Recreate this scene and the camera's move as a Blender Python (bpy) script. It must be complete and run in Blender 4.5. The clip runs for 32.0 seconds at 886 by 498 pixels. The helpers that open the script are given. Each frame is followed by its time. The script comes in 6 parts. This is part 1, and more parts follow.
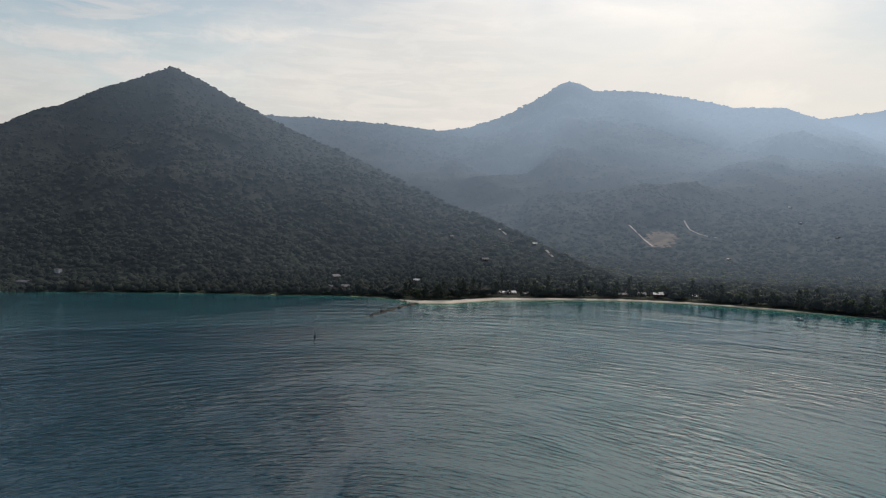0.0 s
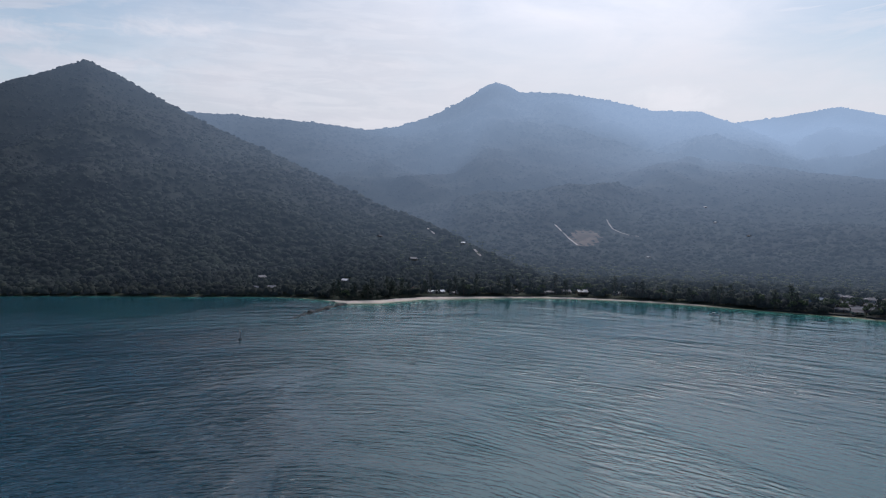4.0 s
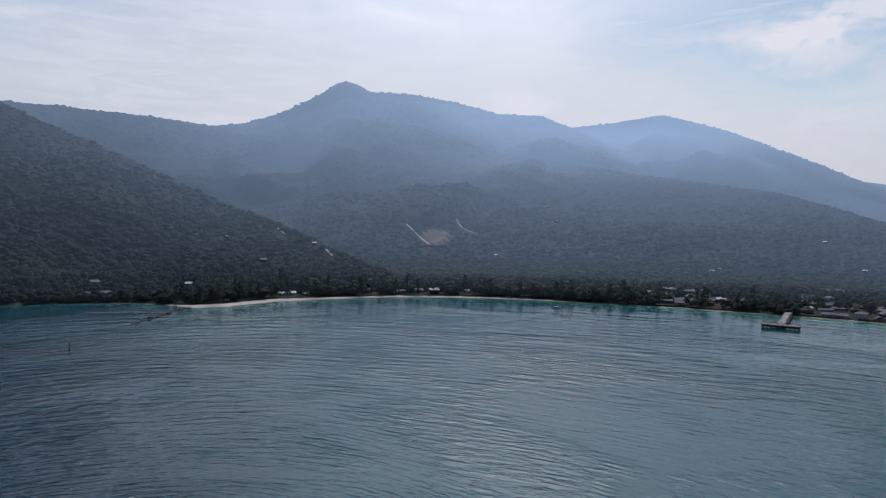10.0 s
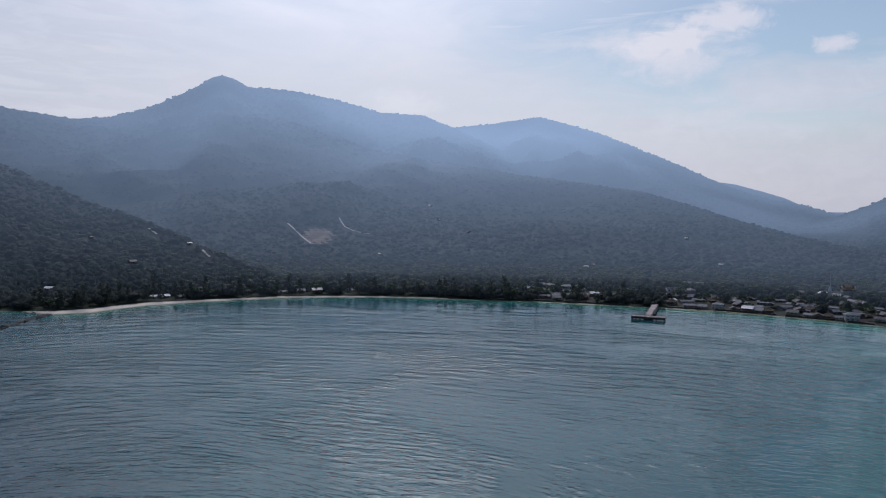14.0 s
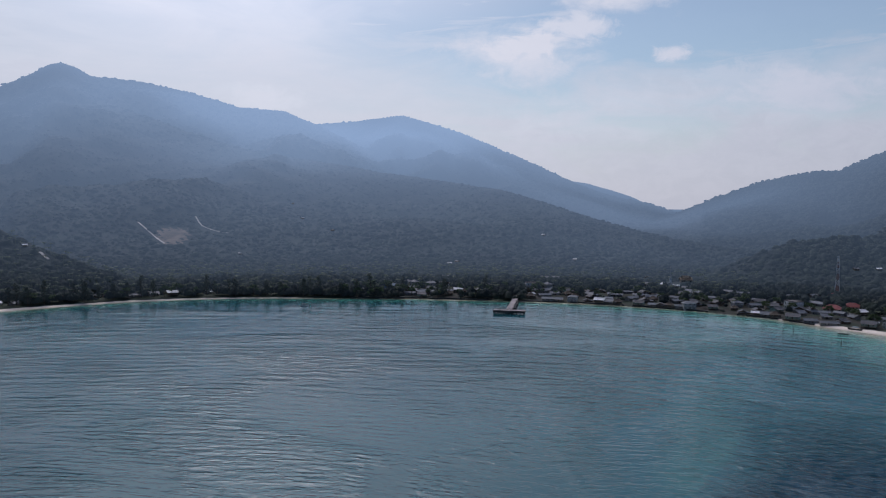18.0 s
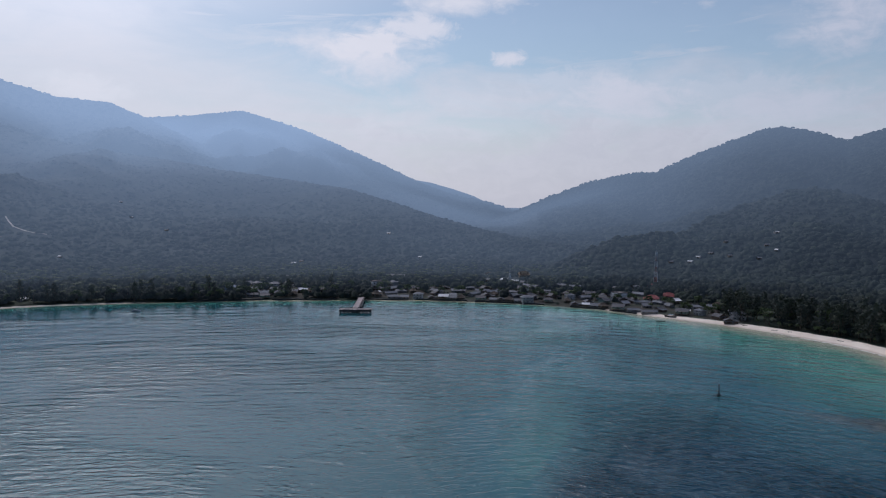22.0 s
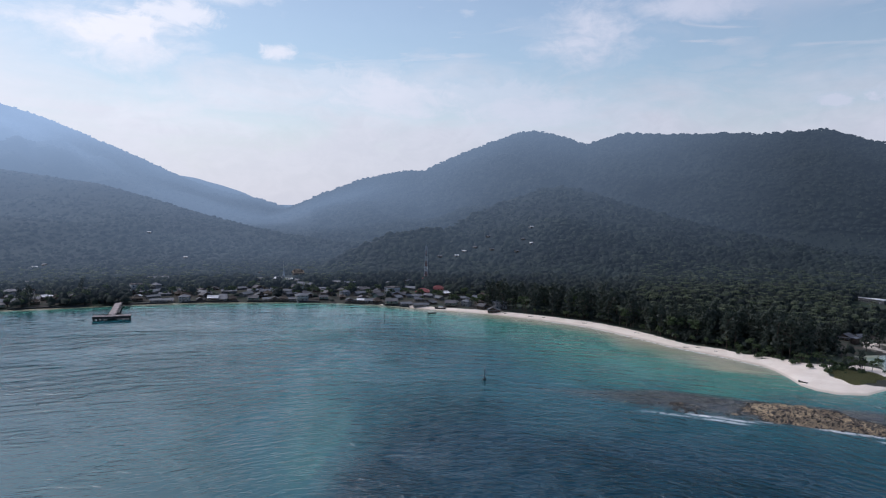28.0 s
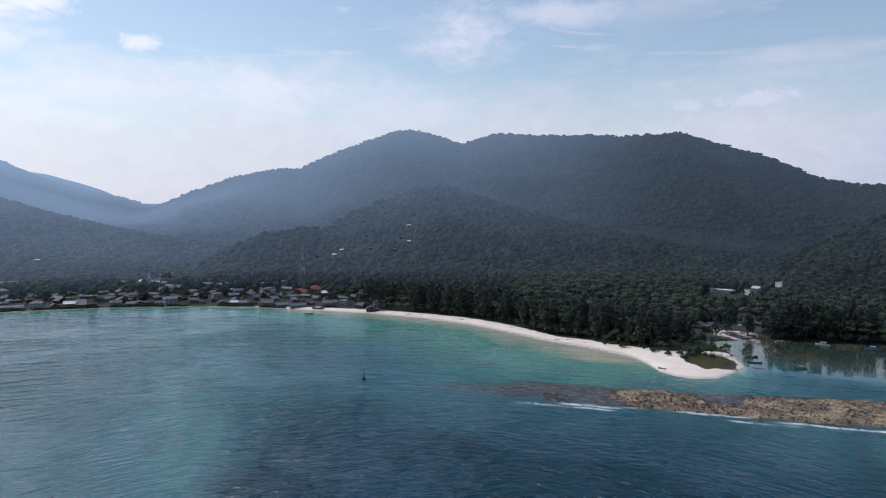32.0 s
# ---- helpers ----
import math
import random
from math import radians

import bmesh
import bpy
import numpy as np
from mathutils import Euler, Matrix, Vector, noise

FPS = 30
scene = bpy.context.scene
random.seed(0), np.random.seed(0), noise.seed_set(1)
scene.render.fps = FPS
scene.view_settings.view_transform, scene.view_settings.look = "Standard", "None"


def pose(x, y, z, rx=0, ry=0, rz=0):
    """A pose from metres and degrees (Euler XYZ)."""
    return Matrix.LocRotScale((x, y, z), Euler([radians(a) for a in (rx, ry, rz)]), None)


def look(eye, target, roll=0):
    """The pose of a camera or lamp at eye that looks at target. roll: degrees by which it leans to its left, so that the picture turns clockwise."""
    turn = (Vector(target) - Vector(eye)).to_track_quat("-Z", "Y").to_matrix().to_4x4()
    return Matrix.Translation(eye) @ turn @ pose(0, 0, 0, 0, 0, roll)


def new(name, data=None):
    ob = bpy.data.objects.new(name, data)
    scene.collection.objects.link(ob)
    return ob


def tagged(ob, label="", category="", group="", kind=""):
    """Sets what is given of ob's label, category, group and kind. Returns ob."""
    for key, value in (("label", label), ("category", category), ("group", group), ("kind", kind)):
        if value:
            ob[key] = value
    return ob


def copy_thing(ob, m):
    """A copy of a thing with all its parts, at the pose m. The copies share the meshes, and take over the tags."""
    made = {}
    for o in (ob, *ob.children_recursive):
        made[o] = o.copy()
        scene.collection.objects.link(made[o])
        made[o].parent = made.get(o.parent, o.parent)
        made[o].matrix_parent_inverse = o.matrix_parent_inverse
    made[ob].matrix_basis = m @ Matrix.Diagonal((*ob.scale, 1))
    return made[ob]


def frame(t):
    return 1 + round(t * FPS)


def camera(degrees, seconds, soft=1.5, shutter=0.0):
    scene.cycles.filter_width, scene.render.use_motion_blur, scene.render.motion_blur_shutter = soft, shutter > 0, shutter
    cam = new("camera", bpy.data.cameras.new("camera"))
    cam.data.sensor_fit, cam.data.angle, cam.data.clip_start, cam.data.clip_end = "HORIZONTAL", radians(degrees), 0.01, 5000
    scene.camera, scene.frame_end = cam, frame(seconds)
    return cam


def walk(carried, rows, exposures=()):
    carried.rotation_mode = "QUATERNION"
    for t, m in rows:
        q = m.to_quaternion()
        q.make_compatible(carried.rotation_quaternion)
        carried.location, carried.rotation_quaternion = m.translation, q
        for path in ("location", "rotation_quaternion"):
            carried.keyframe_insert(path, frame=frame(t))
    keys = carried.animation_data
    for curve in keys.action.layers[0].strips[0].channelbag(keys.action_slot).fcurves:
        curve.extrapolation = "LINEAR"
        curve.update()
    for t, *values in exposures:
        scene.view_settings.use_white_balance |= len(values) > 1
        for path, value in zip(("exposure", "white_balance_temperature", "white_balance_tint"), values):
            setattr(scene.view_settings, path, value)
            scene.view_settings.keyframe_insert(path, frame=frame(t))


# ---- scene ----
cam = camera(63.88, 32.0, 1.2)
EYE = 100.0
PATH = [  # seconds, heading, tilt, lean
    (0, 0.00, -3.65, -0.51),
    (1, -1.57, -3.65, -0.52),
    (2, -2.96, -3.65, -0.53),
    (2.5, -3.50, -3.65, -0.54),
    (4.5, -6.65, -3.63, -0.56),
    (5, -7.53, -3.62, -0.57),
    (6, -9.23, -3.60, -0.60),
    (7, -11.20, -3.58, -0.62),
    (8, -13.56, -3.57, -0.64),
    (9, -15.50, -3.56, -0.65),
    (10, -17.65, -3.55, -0.65),
    (11, -19.69, -3.55, -0.66),
    (12, -22.00, -3.56, -0.66),
    (13, -24.38, -3.55, -0.66),
    (14, -27.03, -3.55, -0.65),
    (14.5, -28.41, -3.56, -0.64),
    (16.5, -34.12, -3.58, -0.64),
    (17, -35.42, -3.59, -0.63),
    (18, -37.91, -3.60, -0.60),
    (19, -40.65, -3.59, -0.60),
    (20, -43.80, -3.59, -0.61),
    (21, -47.06, -3.58, -0.61),
    (22, -50.34, -3.58, -0.62),
    (23, -53.12, -3.61, -0.62),
    (24, -55.89, -3.61, -0.64),
    (25, -58.88, -3.61, -0.64),
    (25.5, -60.36, -3.61, -0.65),
    (27.5, -66.84, -3.62, -0.65),
    (28, -68.43, -3.62, -0.66),
    (29, -71.31, -3.61, -0.64),
    (30, -73.97, -3.60, -0.62),
    (31, -76.26, -3.62, -0.62),
    (32, -78.27, -3.63, -0.60),
]
EXPOSURE = [  # seconds, stops, kelvin, tint
    (0.0, -0.1, 7300, 15), (2.0, -0.12, 7050, 17), (2.6, -0.14, 6800, 18), (4.5, -0.20, 6150, 19), (9.0, -0.28, 6080, 19), (14.5, -0.36, 6000, 20), (18.0, -0.41, 5930, 20), (23.0, -0.33, 5980, 20), (28.0, -0.03, 6000, 19), (32.0, 0.10, 6000, 18),
]
walk(cam, [(t, pose(0, 0, EYE, 90 + tilt, lean, heading)) for t, heading, tilt, lean in PATH], EXPOSURE)

# ---- world and sun ----
SUN_AZ, SUN_EL = 20.0, 50.0


def polar(az, r, z=0.0):
    """A place by bearing from +y (clockwise, degrees), distance and height."""
    return Vector((r * math.sin(radians(az)), r * math.cos(radians(az)), z))


sun = new("sun", bpy.data.lights.new("sun", "SUN"))
sun.data.energy, sun.data.angle, sun.data.color = 1.3, radians(24), (1.0, 0.96, 0.90)
sun.matrix_world = look(polar(SUN_AZ, 900, 100 + 900 * math.tan(radians(SUN_EL))), (0, 0, 100))


class Nodes:
    """A short way to write node trees."""

    def __init__(self, tree):
        self.tree = tree
        tree.nodes.clear()

    def add(self, kind, sets=(), **inputs):
        n = self.tree.nodes.new(kind)
        for k, v in dict(sets).items():
            setattr(n, k, v)
        for k, v in inputs.items():
            sock = n.inputs[int(k[1:])] if k[0] == "i" and k[1:].isdigit() else n.inputs[k.replace("_", " ")]
            if isinstance(v, bpy.types.NodeSocket):
                self.tree.links.new(v, sock)
            else:
                sock.default_value = v
        return n

    def math(self, op, a, b=0.0, clamp=False):
        return self.add("ShaderNodeMath", dict(operation=op, use_clamp=clamp), i0=a, i1=b).outputs[0]

    def mix(self, f, a, b, blend="MIX"):
        n = self.add("ShaderNodeMix", dict(data_type="RGBA", blend_type=blend), i0=f, i6=a, i7=b)
        return n.outputs[2]

    def noise(self, vec, scale, detail=4.0, rough=0.55, dist=0.0):
        return self.add("ShaderNodeTexNoise", Vector=vec, Scale=scale, Detail=detail, Roughness=rough, Distortion=dist).outputs[0]

    def ramp(self, f, lo, hi, a=0.0, b=1.0):
        return self.add("ShaderNodeMapRange", dict(interpolation_type="SMOOTHSTEP"), i0=f, i1=lo, i2=hi, i3=a, i4=b).outputs[0]

    def mapping(self, vec, scale=(1, 1, 1), rot=(0, 0, 0), loc=(0, 0, 0)):
        return self.add("ShaderNodeMapping", Vector=vec, Scale=scale, Rotation=rot, Location=loc).outputs[0]


world = bpy.data.worlds.new("sky")
scene.world = world
world.use_nodes = True
w = Nodes(world.node_tree)
sky = w.add("ShaderNodeTexSky", dict(sky_type="NISHITA", sun_disc=False, sun_elevation=radians(SUN_EL), sun_rotation=radians(SUN_AZ),
                                     air_density=1.2, dust_density=0.6, ozone_density=2.5, altitude=0))
way = w.add("ShaderNodeTexCoord").outputs["Generated"]
xyz = w.add("ShaderNodeSeparateXYZ", Vector=way)
up = xyz.outputs["Z"]
bearing = w.math("MULTIPLY", w.math("ARCTAN2", xyz.outputs["X"], xyz.outputs["Y"]), 57.2958)
rise = w.math("MULTIPLY", w.math("ARCSINE", up), 57.2958)
wisp = w.noise(w.mapping(way, (1.5, 1.5, 5.0), (0.0, 0.15, 0.5)), 3.4, 8.0, 0.58, 0.5)
lump = w.noise(w.mapping(way, (1.0, 1.0, 1.6)), 26.0, 9.0, 0.66, 0.5)
# a pale veil, thick near the horizon and round the hidden sun
veil = w.ramp(w.math("ADD", up, w.math("MULTIPLY", w.math("SUBTRACT", wisp, 0.5), 0.30)), 0.05, w.math("MINIMUM", w.ramp(bearing, 20.0, 44.0, 0.62, 0.25), w.ramp(bearing, -26.0, 2.0, 0.30, 0.62)), 0.92, 0.10)
glare = w.add("ShaderNodeVectorMath", dict(operation="DOT_PRODUCT"), i0=way, i1=polar(SUN_AZ, math.cos(radians(SUN_EL)), math.sin(radians(SUN_EL)))).outputs["Value"]
veil = w.math("MAXIMUM", veil, w.ramp(glare, 0.66, 0.95, 0.0, 0.92))
tone = w.mix(w.ramp(glare, -0.25, 0.2), (3.2, 4.4, 7.0, 1), w.mix(w.ramp(glare, 0.35, 0.95), (7.9, 8.2, 8.7, 1), w.mix(w.ramp(glare, 0.74, 1.0), (12.9, 13.1, 12.9, 1), (34.0, 33.4, 32.4, 1))))
cover = w.math("MAXIMUM", veil, w.math("MULTIPLY", w.ramp(wisp, 0.44, 0.70), w.ramp(up, 0.22, 0.5, 0.6, 0.25)))


def cloud_bank(cover, az, el, wide, tall, solid, grain):
    """A soft cloud at a bearing and height, with a ragged edge."""
    dx = w.math("DIVIDE", w.math("SUBTRACT", bearing, az), wide)
    dy = w.math("DIVIDE", w.math("SUBTRACT", rise, el), tall)
    q = w.math("SQRT", w.math("ADD", w.math("MULTIPLY", dx, dx), w.math("MULTIPLY", dy, dy)))
    q = w.math("ADD", q, w.math("MULTIPLY", w.math("SUBTRACT", 0.5, w.mix(0.5, lump, wisp) if grain else w.mix(0.35, wisp, lump)), 4.2 if grain else 3.2))
    return w.math("MAXIMUM", cover, w.ramp(q, 1.35, 0.35 if grain else 0.0, 0.0, solid))


bright = 0.0
for bank in [(44.0, 11.8, 7.5, 2.8, 0.9, 0), (52.0, 15.6, 7.0, 1.6, 0.9, 0), (64.0, 8.6, 11.0, 2.6, 0.85, 0), (52.0, 8.0, 9.0, 1.5, 0.7, 0), (76.0, 7.0, 10.0, 2.4, 0.8, 0), (79.5, 13.4, 5.5, 3.2, 0.9, 0),
             (87.0, 14.6, 7.0, 1.4, 0.75, 0), (103.0, 9.6, 8.0, 1.2, 0.55, 0), (-12.7, 12.6, 8.0, 1.5, 0.8, 0), (-20.0, 9.6, 9.0, 1.3, 0.8, 0), (-27.6, 11.2, 7.0, 1.2, 0.8, 0), (24.0, 7.8, 3.0, 0.9, 0.9, 1), (60.0, 9.4, 7.0, 1.6, 0.6, 1), (71.0, 8.6, 8.0, 1.6, 0.6, 1), (50.0, 6.6, 8.0, 1.4, 0.5, 1)]:
    cover = cloud_bank(cover, *bank)
    bright = cloud_bank(bright, *bank)
# thin high cirrus
cirrus = w.noise(w.mapping(way, (1.3, 1.3, 9.0), (0.30, 0.0, 0.5)), 4.0, 6.0, 0.6, 0.8)
cover = w.math("MAXIMUM", cover, w.math("MULTIPLY", w.ramp(cirrus, 0.47, 0.68, 0.0, 0.6), w.ramp(up, 0.10, 0.20)))
# clear gaps
clear = 0.0
for az, el, wide, tall, deep in [(64.0, 14.0, 8.0, 2.6, 0.85), (55.0, 12.4, 4.6, 2.2, 0.9), (71.5, 13.5, 4.0, 2.0, 0.6), (98.0, 12.6, 8.0, 1.8, 0.6), (110.0, 12.8, 6.0, 2.0, 0.7), (87.0, 11.0, 5.0, 1.0, 0.4)]:
    clear = cloud_bank(clear, az, el, wide, tall, deep, 0)
cover = w.math("MAXIMUM", w.math("MULTIPLY", cover, w.math("SUBTRACT", 1.0, clear)), 0.2)
cover = w.math("MULTIPLY", cover, w.math("MAXIMUM", w.ramp(up, 0.28, 0.46, 1.0, 0.30), w.ramp(glare, 0.70, 0.92)))
for bank in [(55.6, 11.4, 1.7, 0.9, 0.85, 1), (101.6, 7.9, 3.2, 0.8, 0.9, 1), (96.8, 7.6, 1.4, 0.6, 0.8, 1), (44.4, 12.2, 4.6, 1.6, 0.95, 1), (48.2, 13.8, 3.4, 1.2, 0.85, 1), (23.6, 8.2, 2.6, 0.9, 0.9, 1)]:
    cover = cloud_bank(cover, *bank)
    bright = cloud_bank(bright, *bank)
# light and grey within the cloud
tone = w.mix(w.ramp(lump, 0.35, 0.65, 0.0, 0.22), tone, w.mix(0.5, tone, (13.4, 13.3, 13.3, 1)))
tone = w.mix(w.math("MULTIPLY", bright, 0.9), tone, w.mix(w.ramp(glare, 0.3, 0.85), (8.6, 9.0, 9.9, 1), (13.2, 13.3, 13.0, 1)))
streak = w.noise(w.mapping(way, (2.0, 2.0, 13.0), (0.0, 0.06, 0.9)), 5.0, 6.0, 0.6, 0.7)
tone = w.mix(w.math("MULTIPLY", w.ramp(streak, 0.40, 0.62, 0.26, 0.0), w.ramp(bearing, -6.0, 16.0, 1.0, 0.15)), tone, w.mix(1.0, tone, (0.66, 0.70, 0.76, 1), "MULTIPLY"))
tone = w.mix(w.ramp(wisp, 0.45, 0.75, 0.0, 0.15), tone, w.mix(0.35, tone, (5.5, 5.9, 6.8, 1)))
blue = w.mix(1.0, sky.outputs[0], w.mix(w.ramp(up, 0.2, 0.5), (1.34, 1.42, 1.30, 1), (0.75, 0.85, 0.95, 1)), "MULTIPLY")
cloud = w.mix(cover, w.mix(1.0, blue, (13.0, 13.0, 13.0, 1), "DARKEN"), tone)
back = w.add("ShaderNodeBackground", Color=cloud, Strength=0.075)
w.tree.links.new(back.outputs[0], w.add("ShaderNodeOutputWorld").inputs[0])

# ---- materials ----
def material(name):
    m = bpy.data.materials.new(name)
    m.use_nodes = True
    n = Nodes(m.node_tree)
    return m, n


def finish(n, bump=None, strength=0.3, distance=0.1, **inputs):
    if bump is not None:
        inputs["Normal"] = n.add("ShaderNodeBump", Strength=strength, Distance=distance, Height=bump).outputs[0]
    b = n.add("ShaderNodeBsdfPrincipled", **inputs)
    n.out = n.add("ShaderNodeOutputMaterial")
    n.tree.links.new(b.outputs[0], n.out.inputs[0])
    return b


def leaves(n, c, share, b):
    """Lets a share of the light through the leaves."""
    thin = n.add("ShaderNodeBsdfTranslucent", Color=n.mix(1.0, c, (1.5, 1.5, 1.35, 1), "MULTIPLY")).outputs[0]
    out = n.add("ShaderNodeMixShader", i0=share, i1=b.outputs[0], i2=thin).outputs[0]
    n.tree.links.new(out, n.out.inputs[0])


def painted_haze(n, pos, surface):
    """Aerial perspective painted as emission: with distance the surface gives way to a haze colour, made stronger high
    up (low air lies in the mountains' shade) and toward the sun.
    """
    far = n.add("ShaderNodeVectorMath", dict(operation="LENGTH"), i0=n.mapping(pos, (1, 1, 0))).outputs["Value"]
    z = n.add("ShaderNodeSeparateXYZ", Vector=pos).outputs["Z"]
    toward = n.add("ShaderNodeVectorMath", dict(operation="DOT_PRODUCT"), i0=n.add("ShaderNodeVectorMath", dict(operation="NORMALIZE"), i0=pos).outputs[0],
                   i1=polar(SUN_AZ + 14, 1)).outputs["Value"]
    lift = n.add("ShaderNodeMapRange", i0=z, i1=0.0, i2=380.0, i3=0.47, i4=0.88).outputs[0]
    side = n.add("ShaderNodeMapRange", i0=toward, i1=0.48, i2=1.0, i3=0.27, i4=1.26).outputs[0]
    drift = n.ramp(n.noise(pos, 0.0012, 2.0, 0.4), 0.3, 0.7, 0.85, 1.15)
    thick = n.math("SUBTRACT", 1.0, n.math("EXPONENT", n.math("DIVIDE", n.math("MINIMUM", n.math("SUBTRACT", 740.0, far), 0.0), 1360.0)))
    # the haze is a glow set in the material, not scattered light
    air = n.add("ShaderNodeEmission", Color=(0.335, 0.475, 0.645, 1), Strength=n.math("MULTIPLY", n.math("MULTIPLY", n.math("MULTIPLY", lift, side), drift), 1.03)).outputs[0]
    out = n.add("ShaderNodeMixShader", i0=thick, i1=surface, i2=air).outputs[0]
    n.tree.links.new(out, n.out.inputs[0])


def forest(name, dark, light, far=False, scale=1.0):
    m, n = material(name)
    geo = n.add("ShaderNodeNewGeometry")
    pos = geo.outputs["Position"]
    isle = geo.outputs["Random Per Island"]
    big = n.noise(pos, 0.006, 4.0)
    stand_of = n.noise(pos, 0.022, 3.0, 0.6)
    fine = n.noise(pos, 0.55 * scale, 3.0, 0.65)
    c = n.mix(n.ramp(big, 0.40, 0.60), dark, light)
    c = n.mix(n.ramp(stand_of, 0.46, 0.64, 0.0, 0.6 if far else 0.55), c, n.mix(0.5, light, (0.058, 0.070, 0.052, 1) if far else (0.080, 0.080, 0.048, 1)))
    c = n.mix(n.math("MULTIPLY", n.math("POWER", isle, 2.2), 0.4 if far else 0.5), c, n.mix(0.4, light, (0.085, 0.115, 0.05, 1)))
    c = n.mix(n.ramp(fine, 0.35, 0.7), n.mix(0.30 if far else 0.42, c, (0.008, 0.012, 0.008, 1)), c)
    b = finish(n, fine, 0.8, 1.0, Base_Color=c, Roughness=0.85, Specular_IOR_Level=0.15)
    if not far:
        leaves(n, c, 0.2, b)
    # crowns and far ground get the haze painted on as emission
    painted_haze(n, pos, n.out.inputs[0].links[0].from_socket)
    return m


MAT = {}
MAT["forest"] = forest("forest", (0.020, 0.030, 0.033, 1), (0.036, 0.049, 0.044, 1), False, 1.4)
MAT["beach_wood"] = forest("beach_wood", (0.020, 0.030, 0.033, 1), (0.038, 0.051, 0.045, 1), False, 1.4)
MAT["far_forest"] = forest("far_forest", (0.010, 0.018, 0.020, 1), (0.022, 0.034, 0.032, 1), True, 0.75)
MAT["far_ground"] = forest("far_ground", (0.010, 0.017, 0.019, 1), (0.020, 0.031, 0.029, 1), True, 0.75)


def land_material():
    m, n = material("land")
    pos = n.add("ShaderNodeNewGeometry").outputs["Position"]
    sand = n.add("ShaderNodeAttribute", dict(attribute_name="sand")).outputs["Fac"]
    soil = n.mix(n.ramp(n.noise(pos, 0.05, 5.0), 0.4, 0.65), (0.032, 0.046, 0.034, 1), (0.052, 0.062, 0.044, 1))
    grain = n.noise(pos, 0.9, 5.0, 0.6)
    yard = n.add("ShaderNodeAttribute", dict(attribute_name="yard")).outputs["Fac"]
    soil = n.mix(n.math("MULTIPLY", yard, n.ramp(n.noise(pos, 0.06, 4.0), 0.38, 0.6)), soil, n.mix(grain, (0.036, 0.034, 0.030, 1), (0.085, 0.076, 0.066, 1)))
    white = n.mix(n.ramp(n.noise(pos, 0.08, 4.0), 0.35, 0.7), (0.74, 0.65, 0.55, 1), (0.82, 0.74, 0.64, 1))
    white = n.mix(n.ramp(grain, 0.55, 0.75, 0.0, 0.35), white, (0.42, 0.34, 0.26, 1))
    z = n.add("ShaderNodeSeparateXYZ", Vector=pos).outputs["Z"]
    white = n.mix(n.ramp(z, 0.15, 0.7, 0.55, 0.0), white, (0.40, 0.33, 0.25, 1))
    f = n.ramp(n.math("ADD", sand, n.math("MULTIPLY", n.math("SUBTRACT", n.noise(pos, 0.15, 3.0), 0.5), 0.5)), 0.42, 0.58)
    finish(n, grain, 0.5, 0.15, Base_Color=n.mix(f, soil, white), Roughness=0.92, Specular_IOR_Level=0.1)
    return m


MAT["land"] = land_material()


